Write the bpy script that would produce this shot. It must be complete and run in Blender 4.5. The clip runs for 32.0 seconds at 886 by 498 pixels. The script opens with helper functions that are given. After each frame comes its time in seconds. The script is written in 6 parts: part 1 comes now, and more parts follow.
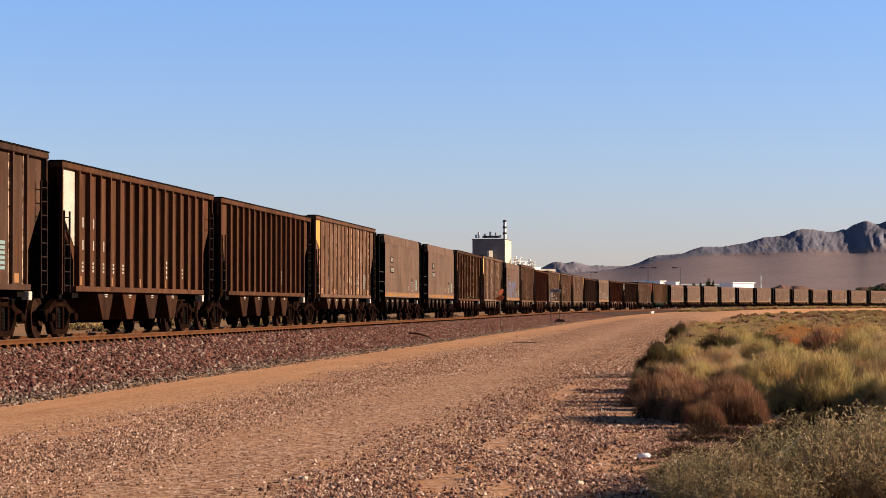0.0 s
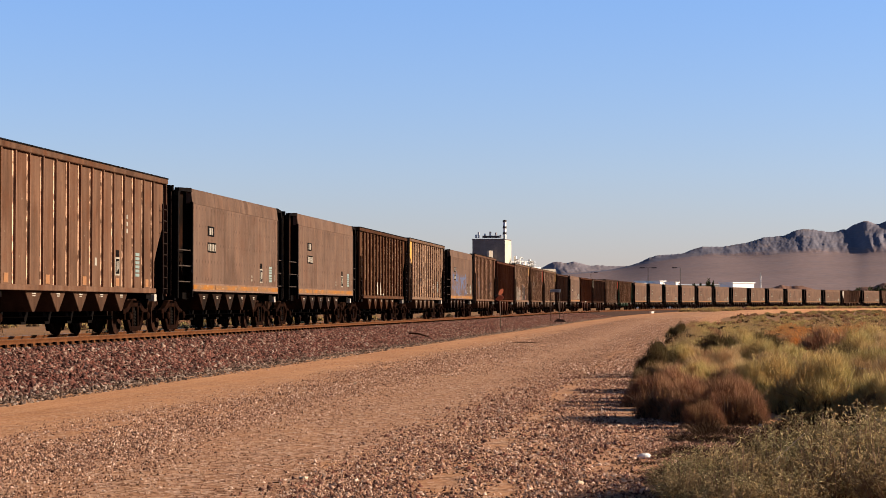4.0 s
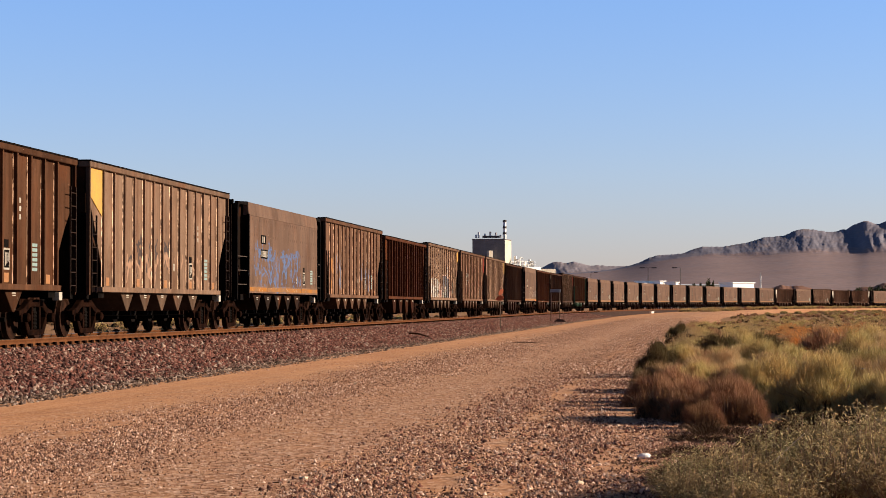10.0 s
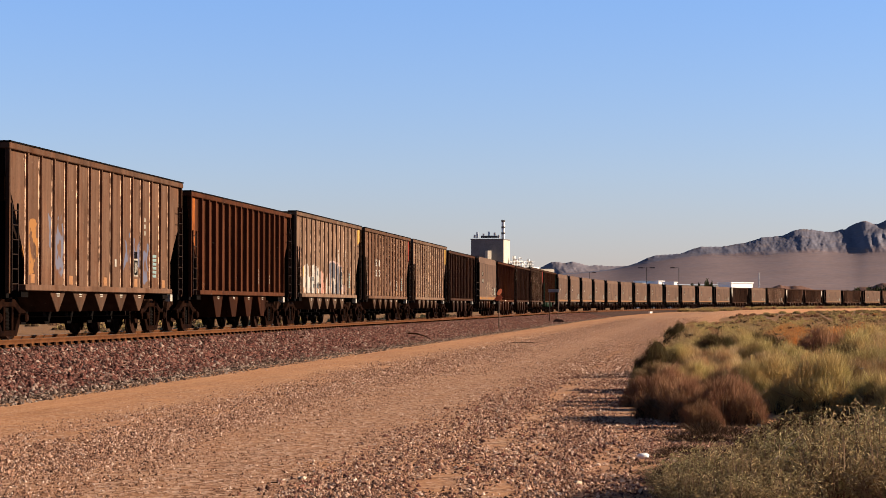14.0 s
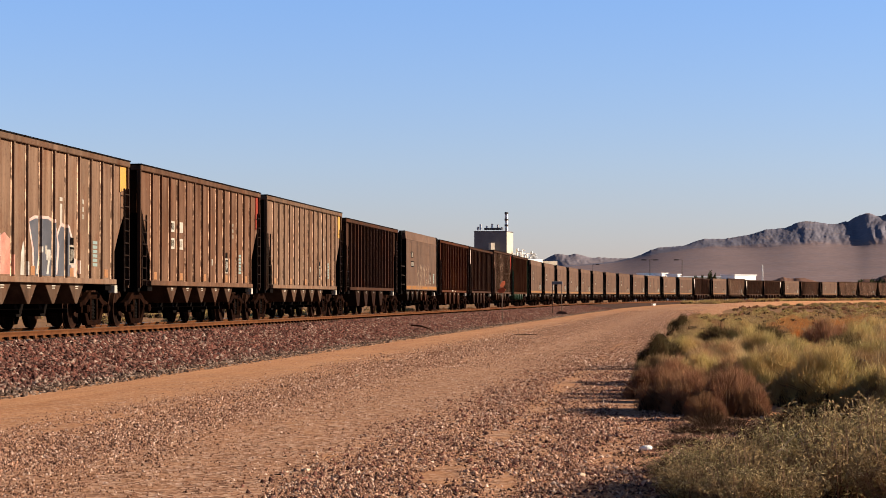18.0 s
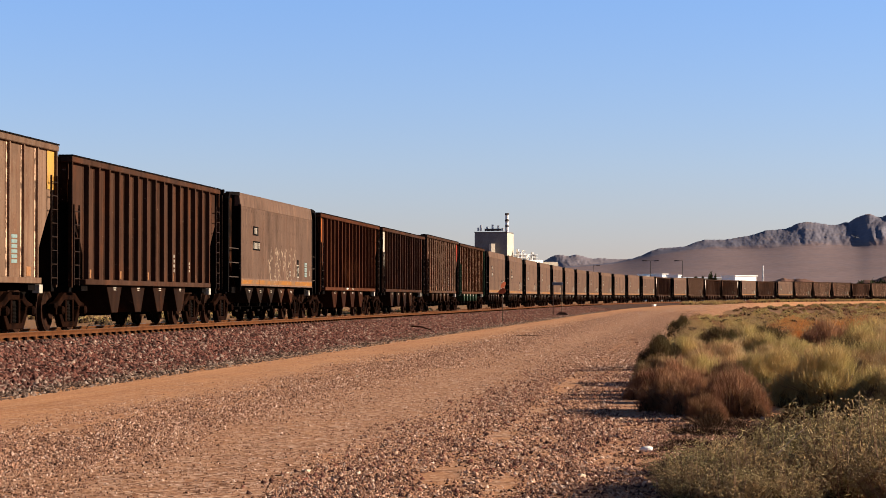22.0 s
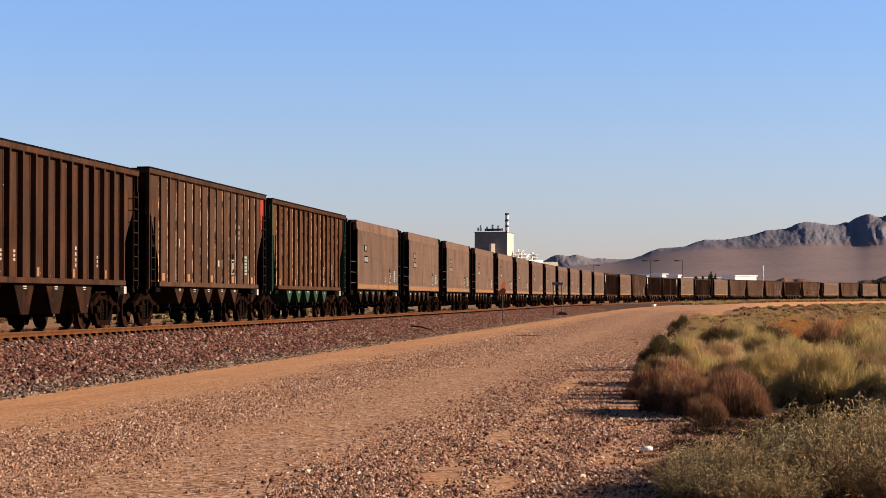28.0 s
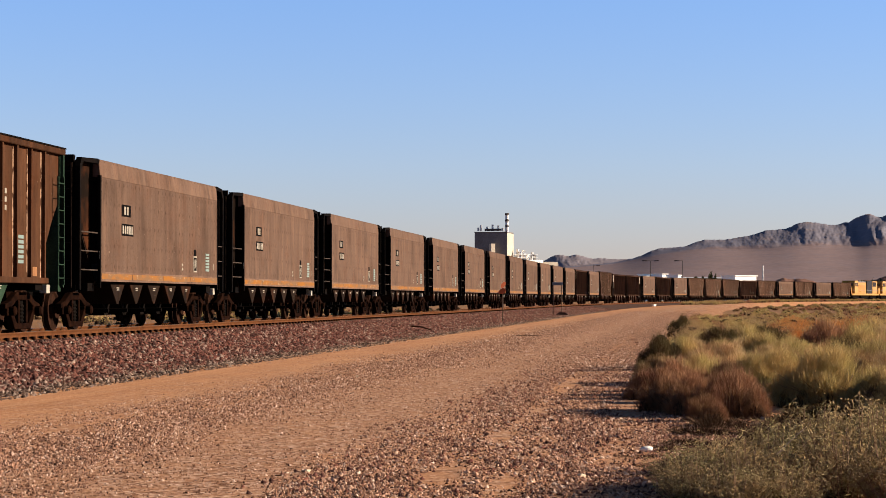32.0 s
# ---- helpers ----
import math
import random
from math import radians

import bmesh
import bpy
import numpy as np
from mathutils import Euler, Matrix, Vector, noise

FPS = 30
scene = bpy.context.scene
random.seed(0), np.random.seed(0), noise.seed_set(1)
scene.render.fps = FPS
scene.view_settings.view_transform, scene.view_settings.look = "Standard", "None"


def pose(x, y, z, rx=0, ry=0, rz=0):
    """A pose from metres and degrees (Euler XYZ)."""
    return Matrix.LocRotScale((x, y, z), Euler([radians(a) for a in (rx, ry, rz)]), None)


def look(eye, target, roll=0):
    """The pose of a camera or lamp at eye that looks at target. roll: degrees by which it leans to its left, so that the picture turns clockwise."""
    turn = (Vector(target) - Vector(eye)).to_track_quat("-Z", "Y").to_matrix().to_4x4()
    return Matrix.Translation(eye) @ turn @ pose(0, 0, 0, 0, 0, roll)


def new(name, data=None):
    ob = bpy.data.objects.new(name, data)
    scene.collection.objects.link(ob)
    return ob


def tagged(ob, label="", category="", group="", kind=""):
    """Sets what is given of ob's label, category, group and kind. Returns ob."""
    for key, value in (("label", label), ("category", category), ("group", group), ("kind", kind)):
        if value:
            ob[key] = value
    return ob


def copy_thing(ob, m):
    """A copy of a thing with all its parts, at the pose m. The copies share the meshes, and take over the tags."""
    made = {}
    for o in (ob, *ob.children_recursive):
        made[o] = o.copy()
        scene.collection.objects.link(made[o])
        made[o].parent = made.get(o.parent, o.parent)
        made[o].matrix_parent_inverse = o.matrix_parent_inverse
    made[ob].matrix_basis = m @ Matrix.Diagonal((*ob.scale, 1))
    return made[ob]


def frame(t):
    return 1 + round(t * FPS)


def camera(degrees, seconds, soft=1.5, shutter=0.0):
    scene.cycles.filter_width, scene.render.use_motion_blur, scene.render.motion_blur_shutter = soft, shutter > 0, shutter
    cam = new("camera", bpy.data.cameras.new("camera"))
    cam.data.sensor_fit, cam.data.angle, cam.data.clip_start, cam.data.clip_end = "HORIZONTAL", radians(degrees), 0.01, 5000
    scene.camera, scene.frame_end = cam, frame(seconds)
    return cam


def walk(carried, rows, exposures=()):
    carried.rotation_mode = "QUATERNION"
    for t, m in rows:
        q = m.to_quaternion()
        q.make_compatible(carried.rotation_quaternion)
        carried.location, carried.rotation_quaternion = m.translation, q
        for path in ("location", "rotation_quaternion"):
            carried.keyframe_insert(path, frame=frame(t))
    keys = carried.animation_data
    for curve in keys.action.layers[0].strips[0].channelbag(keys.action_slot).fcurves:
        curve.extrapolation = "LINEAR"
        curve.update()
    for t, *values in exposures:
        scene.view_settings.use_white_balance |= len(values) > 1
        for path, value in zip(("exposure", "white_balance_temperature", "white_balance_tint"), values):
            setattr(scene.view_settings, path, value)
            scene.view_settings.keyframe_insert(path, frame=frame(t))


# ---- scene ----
# ---- camera ----
EYE = (0.0, 0.0, 1.38)
LENS = 3931.3
HORIZON = 541.9


def view(dx, dy):
    """The camera's pose when the picture is shifted by dx, dy from its first framing."""
    yaw = math.degrees(math.atan(dx / LENS))
    tilt = math.degrees(math.atan((HORIZON + dy - 441.0) / LENS))
    return pose(*EYE, 90 + tilt, 0, yaw)


cam = camera(math.degrees(2 * math.atan(784 / LENS)), 32.0, soft=0.7, shutter=0.06)
walk(cam, [
    (0.0, view(0, 0)), (12.0, view(0, 0)), (12.5, view(-1.3, 0)), (13.0, view(0, -1.5)), (13.5, view(-1.6, -1)),
    (14.0, view(-2.5, 0)), (14.5, view(-4.6, -1)), (16.5, view(-2.5, -10.7)), (17.0, view(0, -12.3)),
    (17.5, view(2.1, -13.8)), (18.0, view(3.2, -13.9)), (18.5, view(3.7, -13.2)), (19.0, view(4, -12.5)),
    (19.5, view(4, -12.4)), (32.0, view(4, -12.4))], exposures=[(0.0, 1.3), (32.0, 1.3)])

# ---- world and sun ----
SUN_AZ, SUN_EL = 1.0, 16.5          # degrees from +x towards +y, and above the ground
sun_way = Vector((math.cos(radians(SUN_AZ)) * math.cos(radians(SUN_EL)),
                  math.sin(radians(SUN_AZ)) * math.cos(radians(SUN_EL)), math.sin(radians(SUN_EL))))
world = bpy.data.worlds.new("sky")
scene.world = world
world.use_nodes = True
wn, wl = world.node_tree.nodes, world.node_tree.links
sky = wn.new("ShaderNodeTexSky")
sky.sky_type, sky.sun_disc = "NISHITA", False
sky.sun_elevation, sky.sun_rotation = radians(SUN_EL), radians(90 - SUN_AZ)
sky.altitude, sky.air_density, sky.dust_density, sky.ozone_density = 600, 1.0, 0.4, 3.0
# the tint of the hazy sky: warmer towards the horizon, bluer above
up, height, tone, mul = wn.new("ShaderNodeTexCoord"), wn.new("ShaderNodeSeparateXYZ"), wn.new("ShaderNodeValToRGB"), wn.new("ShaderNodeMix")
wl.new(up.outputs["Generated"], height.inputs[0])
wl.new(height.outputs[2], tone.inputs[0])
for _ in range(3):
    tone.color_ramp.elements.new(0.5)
# the upper stops dim the sky overhead to weaken the fill light
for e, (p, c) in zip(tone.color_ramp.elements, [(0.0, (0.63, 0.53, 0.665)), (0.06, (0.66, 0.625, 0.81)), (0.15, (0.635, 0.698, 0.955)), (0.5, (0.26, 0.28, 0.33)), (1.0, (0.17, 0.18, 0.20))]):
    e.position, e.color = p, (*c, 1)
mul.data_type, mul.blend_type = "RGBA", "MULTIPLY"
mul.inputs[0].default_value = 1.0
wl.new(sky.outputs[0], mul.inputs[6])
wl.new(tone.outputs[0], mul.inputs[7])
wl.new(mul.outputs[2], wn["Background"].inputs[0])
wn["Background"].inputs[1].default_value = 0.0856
sun = new("sun", bpy.data.lights.new("sun", "SUN"))
sun.data.energy, sun.data.angle, sun.data.color = 5.0, radians(0.55), (1.0, 0.83, 0.645)
sun.matrix_world = look(sun_way * 200, (0, 0, 0))


# ---- materials ----
def mat(name, rough=0.8, metal=0.0):
    m = bpy.data.materials.new(name)
    m.use_nodes = True
    b = m.node_tree.nodes["Principled BSDF"]
    b.inputs["Roughness"].default_value, b.inputs["Metallic"].default_value = rough, metal
    if rough > 0.6 and not metal:                  # dusty surfaces have little sheen
        b.inputs["Specular IOR Level"].default_value = 0.02
    return m, m.node_tree.nodes, m.node_tree.links, b


def coords(n, l, kind="Object", scale=(1, 1, 1), shift=True):
    tc = n.new("ShaderNodeTexCoord")
    mp = n.new("ShaderNodeMapping")
    mp.inputs["Scale"].default_value = scale
    l.new(tc.outputs[kind], mp.inputs[0])
    if shift:
        info, k = n.new("ShaderNodeObjectInfo"), n.new("ShaderNodeMath")
        k.operation = "MULTIPLY"
        k.inputs[1].default_value = 37.0
        l.new(info.outputs["Random"], k.inputs[0])
        l.new(k.outputs[0], mp.inputs[1])
    return mp.outputs[0]


def noise_of(n, l, vec, scale, detail=6.0, rough=0.6):
    t = n.new("ShaderNodeTexNoise")
    t.inputs["Scale"].default_value, t.inputs["Detail"].default_value, t.inputs["Roughness"].default_value = scale, detail, rough
    l.new(vec, t.inputs["Vector"])
    return t.outputs["Fac"]


def ramp(n, l, fac, stops):
    r = n.new("ShaderNodeValToRGB")
    while len(r.color_ramp.elements) < len(stops):
        r.color_ramp.elements.new(0.5)
    for e, (p, c) in zip(r.color_ramp.elements, stops):
        e.position, e.color = p, (*(c if isinstance(c, tuple) else (c, c, c)), 1)
    l.new(fac, r.inputs[0])
    return r.outputs[0]


def blend(n, l, fac, a, b, mode="MIX"):
    m = n.new("ShaderNodeMix")
    m.data_type, m.blend_type = "RGBA", mode
    for sock, v in ((m.inputs[0], fac), (m.inputs[6], a), (m.inputs[7], b)):
        if isinstance(v, (int, float)):
            sock.default_value = v
        elif isinstance(v, tuple):
            sock.default_value = (*v, 1)
        else:
            l.new(v, sock)
    return m.outputs[2]


def bump(n, l, b, height, strength=0.3, dist=0.02):
    k = n.new("ShaderNodeBump")
    k.inputs["Strength"].default_value, k.inputs["Distance"].default_value = strength, dist
    l.new(height, k.inputs["Height"])
    l.new(k.outputs[0], b.inputs["Normal"])


def grainy(name, a, c, scale=8.0, rough=0.8, metal=0.0, bumpy=0.3, dist=0.01, kind="Object"):
    """A surface that wavers between two colours at two scales."""
    m, n, l, b = mat(name, rough, metal)
    v = coords(n, l, kind)
    f1, f2 = noise_of(n, l, v, scale), noise_of(n, l, v, scale * 9, 3)
    col = blend(n, l, ramp(n, l, f1, [(0.35, 0.0), (0.65, 1.0)]), a, c)
    col = blend(n, l, 0.35, col, ramp(n, l, f2, [(0.3, 0.25), (0.7, 0.9)]), "SOFT_LIGHT")
    l.new(col, b.inputs["Base Color"])
    bump(n, l, b, f2, bumpy, dist)
    return m


def paint_mat(name, rust=0.5, tags=(), drip=0.6):
    """Weathered freight-car paint in the part's own colour, with rust, streaks and spray marks."""
    m, n, l, b = mat(name, 0.62)
    info = n.new("ShaderNodeObjectInfo")
    v = coords(n, l)
    big, fine = noise_of(n, l, v, 0.9, 8, 0.65), noise_of(n, l, v, 22, 4)
    streak = noise_of(n, l, coords(n, l, scale=(2.4, 2.4, 0.16)), 1.7, 5, 0.55)
    col = info.outputs["Color"]
    col = blend(n, l, ramp(n, l, streak, [(0.38, 0.0), (0.68, drip)]), col, blend(n, l, 1.0, col, (0.42, 0.33, 0.28), "MULTIPLY"))
    col = blend(n, l, ramp(n, l, big, [(0.50, 0.0), (0.74, rust)]), col, (0.075, 0.024, 0.009))
    col = blend(n, l, ramp(n, l, fine, [(0.54, 0.0), (0.72, 0.65)]), col, blend(n, l, 1.0, col, (0.5, 0.42, 0.38), "MULTIPLY"))
    pale = noise_of(n, l, coords(n, l, scale=(2.0, 2.0, 0.5)), 1.3, 5)
    col = blend(n, l, ramp(n, l, pale, [(0.50, 0.0), (0.70, 0.45)]), col, blend(n, l, 1.0, col, (1.7, 1.6, 1.5), "MULTIPLY"))
    stain = noise_of(n, l, coords(n, l, scale=(0.8, 0.8, 0.45)), 0.9, 7, 0.7)   # broad faded and grimy areas
    col = blend(n, l, 1.0, col, ramp(n, l, stain, [(0.32, 0.60), (0.5, 0.95), (0.66, 1.0)]), "MULTIPLY")
    chips = noise_of(n, l, coords(n, l, scale=(1.0, 1.0, 2.2)), 7.0, 4, 0.55)    # scraped pale flecks
    col = blend(n, l, ramp(n, l, chips, [(0.70, 0.0), (0.74, 0.4)]), col, (0.27, 0.21, 0.155))
    if drip < 0.5:                                 # rows of rivets on smooth sheets
        vo = n.new("ShaderNodeTexVoronoi")
        vo.inputs["Randomness"].default_value, vo.inputs["Scale"].default_value = 0.0, 2.6
        l.new(coords(n, l, scale=(1.0, 0.0, 0.8), shift=False), vo.inputs["Vector"])
        dots = ramp(n, l, vo.outputs["Distance"], [(0.07, 0.8), (0.12, 0.0)])
        dots = blend(n, l, 1.0, dots, ramp(n, l, pale, [(0.40, 0.0), (0.55, 1.0)]), "MULTIPLY")
        col = blend(n, l, dots, col, blend(n, l, 1.0, col, (0.45, 0.42, 0.4), "MULTIPLY"))
    for x0, x1, z0, z1, c, size, cover in tags:
        sp = n.new("ShaderNodeSeparateXYZ")
        warp, add = n.new("ShaderNodeTexNoise"), n.new("ShaderNodeMix")
        warp.inputs["Scale"].default_value = 1.6
        own = coords(n, l, shift=False)
        l.new(own, warp.inputs["Vector"])
        add.data_type, add.blend_type = "RGBA", "LINEAR_LIGHT"
        add.inputs[0].default_value = 0.55
        l.new(own, add.inputs[6])
        l.new(warp.outputs["Color"], add.inputs[7])
        l.new(add.outputs[2], sp.inputs[0])
        wob = noise_of(n, l, coords(n, l, scale=(1, 0.2, 0.8), shift=False), size, 3, 0.5)
        mask = None
        for axis, lo, hi in ((0, x0, x1), (2, z0, z1)):
            for a, z in ((lo, 1.0), (hi, -1.0)):
                mm = n.new("ShaderNodeMath")
                mm.operation = "GREATER_THAN" if z > 0 else "LESS_THAN"
                l.new(sp.outputs[axis], mm.inputs[0])
                mm.inputs[1].default_value = a
                if mask is not None:
                    k = n.new("ShaderNodeMath")
                    k.operation = "MULTIPLY"
                    l.new(mask, k.inputs[0])
                    l.new(mm.outputs[0], k.inputs[1])
                    mask = k.outputs[0]
                else:
                    mask = mm.outputs[0]
        k = n.new("ShaderNodeMath")
        k.operation = "MULTIPLY"
        l.new(mask, k.inputs[0])
        band = [(0.5 - cover - 0.02, 0.0), (0.5 - cover, 0.9), (0.5 + cover, 0.9), (0.5 + cover + 0.02, 0.0)]
        l.new(ramp(n, l, wob, band), k.inputs[1])
        col = blend(n, l, k.outputs[0], col, c)
    l.new(col, b.inputs["Base Color"])
    rr = n.new("ShaderNodeMapRange")
    rr.inputs[3].default_value, rr.inputs[4].default_value = 0.7, 0.95
    l.new(big, rr.inputs[0])
    l.new(rr.outputs[0], b.inputs["Roughness"])
    bump(n, l, b, blend(n, l, 0.35, fine, big), 0.18, 0.01)
    return m


PAINT = paint_mat("freight_paint", 0.55)
def worn_mat():
    """Post paint scuffed to pale primer along the edges, in broken vertical runs."""
    m, n, l, b = mat("scuffed_post_paint", 0.7)
    info = n.new("ShaderNodeObjectInfo")
    col = info.outputs["Color"]
    run = noise_of(n, l, coords(n, l, scale=(1.0, 1.0, 1.0)), 5.0, 4, 0.6)
    long = noise_of(n, l, coords(n, l, scale=(1.0, 1.0, 0.3)), 2.0, 3)
    worn = blend(n, l, 1.0, ramp(n, l, run, [(0.44, 0.0), (0.52, 1.0)]), ramp(n, l, long, [(0.36, 0.3), (0.56, 1.0)]), "MULTIPLY")
    col = blend(n, l, worn, col, blend(n, l, 0.3, blend(n, l, 1.0, col, (4.2, 4.1, 3.9), "MULTIPLY"), (0.42, 0.34, 0.25)))
    dark = noise_of(n, l, coords(n, l), 9.0, 3)
    col = blend(n, l, ramp(n, l, dark, [(0.64, 0.0), (0.70, 0.5)]), col, (0.05, 0.02, 0.01))
    l.new(col, b.inputs["Base Color"])
    return m


def worn_stripe():
    """An orange stripe rubbed through to bare grey-brown paint in patches."""
    m, n, l, b = mat("worn_orange_stripe", 0.65)
    v = coords(n, l, scale=(0.6, 1.0, 2.0))
    col = blend(n, l, ramp(n, l, noise_of(n, l, v, 1.6, 6, 0.65), [(0.40, 0.0), (0.58, 0.9)]), (0.19, 0.076, 0.016), (0.115, 0.068, 0.038))
    col = blend(n, l, ramp(n, l, noise_of(n, l, v, 7.0, 4), [(0.60, 0.0), (0.68, 0.7)]), col, (0.26, 0.21, 0.155))
    l.new(col, b.inputs["Base Color"])
    return m


WORN = worn_mat()
FADED = paint_mat("faded_smooth_paint", 0.25, (), 0.3)
# black grime and paint, with the shade under and between cars put in
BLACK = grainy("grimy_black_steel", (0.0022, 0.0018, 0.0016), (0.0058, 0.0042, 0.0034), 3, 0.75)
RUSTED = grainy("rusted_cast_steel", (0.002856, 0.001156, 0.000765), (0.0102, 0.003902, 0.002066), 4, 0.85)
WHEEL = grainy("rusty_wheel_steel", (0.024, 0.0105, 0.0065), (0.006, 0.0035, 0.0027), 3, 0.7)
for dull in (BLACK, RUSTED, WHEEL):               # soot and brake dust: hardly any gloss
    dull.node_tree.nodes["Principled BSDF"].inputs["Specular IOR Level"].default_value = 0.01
BARE = grainy("worn_grey_steel", (0.055, 0.042, 0.034), (0.03, 0.022, 0.018), 4, 0.7)
RAIL_SIDE = grainy("rusty_rail", (0.088, 0.034, 0.0135), (0.056, 0.021, 0.009), 3, 0.8)
SHINE = grainy("worn_rail_head", (0.42, 0.36, 0.31), (0.30, 0.24, 0.2), 2, 0.35, 0.8, 0.05)
TIE = grainy("old_concrete", (0.156, 0.128, 0.106), (0.099, 0.078, 0.064), 5, 0.9)
BOXPAINT = grainy("cream_box_paint", (0.294, 0.259, 0.21), (0.224, 0.196, 0.154), 6, 0.6, 0, 0.1)
WHITE = grainy("chalky_white_paint", (0.31, 0.275, 0.215), (0.23, 0.19, 0.14), 3, 0.6, 0, 0.1)
STENCIL = grainy("worn_stencil_paint", (0.25, 0.225, 0.19), (0.16, 0.135, 0.105), 5, 0.7, 0, 0.1)
YELLOW = grainy("yellow_paint", (0.319, 0.1648, 0.01008), (0.2634, 0.129, 0.01512), 3, 0.6, 0, 0.1)
ORANGE = grainy("orange_reflector", (0.2026, 0.08184, 0.014), (0.1496, 0.0561, 0.0112), 9, 0.5, 0, 0.1)
STRIPE = worn_stripe()
TANK = grainy("dusty_tank_paint", (0.105, 0.062, 0.04), (0.06, 0.034, 0.022), 3, 0.75)
RUNG = grainy("dark_ladder_steel", (0.022, 0.013, 0.009), (0.011, 0.007, 0.0055), 4, 0.7)
TEAL = grainy("pale_teal_label", (0.117, 0.1703, 0.1545), (0.09075, 0.1327, 0.1222), 9, 0.6, 0, 0.1)


# ---- geometry helpers ----
class Geo:
    """Collects solids, then becomes one mesh."""

    def __init__(self):
        self.v, self.f = [], []

    def add(self, verts, faces):
        o = len(self.v)
        self.v += [tuple(p) for p in verts]
        self.f += [tuple(i + o for i in q) for q in faces]
        return self

    def box(self, x0, x1, y0, y1, z0, z1):
        return self.prism([(x0, z0), (x1, z0), (x1, z1), (x0, z1)], y0, y1)

    def prism(self, poly, y0, y1, axis="y"):
        """A polygon drawn in two axes, given depth along the third."""
        k = len(poly)
        put = {"y": lambda a, b, c: (a, c, b), "x": lambda a, b, c: (c, a, b), "z": lambda a, b, c: (a, b, c)}[axis]
        vs = [put(a, b, y0) for a, b in poly] + [put(a, b, y1) for a, b in poly]
        fs = [tuple(range(k)), tuple(range(2 * k - 1, k - 1, -1))]
        fs += [(i, (i + 1) % k, (i + 1) % k + k, i + k) for i in range(k)]
        return self.add(vs, fs)

    def tube(self, a, b, r, seg=8, r2=None):
        a, b = Vector(a), Vector(b)
        q = (b - a).to_track_quat("Z", "Y").to_matrix()
        r2 = r if r2 is None else r2
        ring = [(math.cos(2 * math.pi * i / seg), math.sin(2 * math.pi * i / seg)) for i in range(seg)]
        vs = [a + q @ Vector((c * r, s * r, 0)) for c, s in ring] + [b + q @ Vector((c * r2, s * r2, 0)) for c, s in ring]
        fs = [tuple(range(seg))[::-1], tuple(range(seg, 2 * seg))]
        fs += [(i, (i + 1) % seg, (i + 1) % seg + seg, i + seg) for i in range(seg)]
        return self.add(vs, fs)

    def lathe(self, prof, cx, cz, seg=24):
        """A profile of (y, radius) turned about the y axis through cx, cz."""
        vs, k = [], len(prof)
        for i in range(seg):
            a = 2 * math.pi * i / seg
            vs += [(cx + r * math.cos(a), y, cz + r * math.sin(a)) for y, r in prof]
        fs = [(i * k + j, ((i + 1) % seg) * k + j, ((i + 1) % seg) * k + j + 1, i * k + j + 1) for i in range(seg) for j in range(k - 1)]
        fs += [tuple(i * k for i in range(seg)), tuple(i * k + k - 1 for i in range(seg))[::-1]]
        return self.add(vs, fs)

    def mesh(self, name, bevel=0.0, smooth=False):
        bm = bmesh.new()
        vs = [bm.verts.new(p) for p in self.v]
        for q in self.f:
            bm.faces.new([vs[i] for i in q])
        bmesh.ops.recalc_face_normals(bm, faces=bm.faces)
        if bevel:
            bmesh.ops.bevel(bm, geom=list(bm.edges), offset=bevel, segments=1, affect="EDGES", clamp_overlap=True)
        me = bpy.data.meshes.new(name)
        bm.to_mesh(me)
        bm.free()
        if smooth:
            me.shade_smooth()
            me.set_sharp_from_angle(angle=radians(35))
        return me

    def part(self, name, material, parent=None, label="", bevel=0.0, smooth=False):
        me = self.mesh(name, bevel, smooth)
        me.materials.append(material)
        ob = new(name, me)
        ob.parent = parent
        return tagged(ob, label)


def piece(name, me, parent, m=None):
    ob = new(name, me)
    ob.parent = parent
    if m is not None:
        ob.matrix_basis = m
    return ob


def big_mesh(name, verts, faces, material, label="", category="", kind="", smooth=False):
    """A large mesh from numpy arrays of vertices and equal-sided faces."""
    verts, faces = np.asarray(verts, np.float32), np.asarray(faces, np.int32)
    me = bpy.data.meshes.new(name)
    k = faces.shape[1]
    me.vertices.add(len(verts))
    me.vertices.foreach_set("co", verts.ravel())
    me.loops.add(faces.size)
    me.loops.foreach_set("vertex_index", faces.ravel())
    me.polygons.add(len(faces))
    me.polygons.foreach_set("loop_start", np.arange(len(faces), dtype=np.int32) * k)
    me.update(calc_edges=True)
    if smooth:
        me.shade_smooth()
    me.materials.append(material)
    return tagged(new(name, me), label, category, kind=kind)


# ---- the track's line ----
RAIL = 0.68                                    # rail top above the road
S = np.arange(-420.0, 1000.0, 1.0)
HEAD = 0.11085 + np.cumsum(0.0011974 * np.clip((S - 109.13) / 139.87, 0, 1))
TX, TY = np.cumsum(np.sin(HEAD)), np.cumsum(np.cos(HEAD))
TX += -8.975 - np.interp(0, S, TX)
TY += 53.794 - np.interp(0, S, TY)


def track(s, off=0.0):
    """Plan place and heading at s metres along the track, off metres towards the camera's side."""
    h = np.interp(s, S, HEAD)
    return np.interp(s, S, TX) + off * np.cos(h), np.interp(s, S, TY) - off * np.sin(h), h


def swell(x, y):
    """The lie of the land: flat near the road, rising gently further along."""
    d = np.hypot(x, y)
    t = np.clip((d - 130) / 420, 0, 1)
    return 0.40 * t * t * (3 - 2 * t)


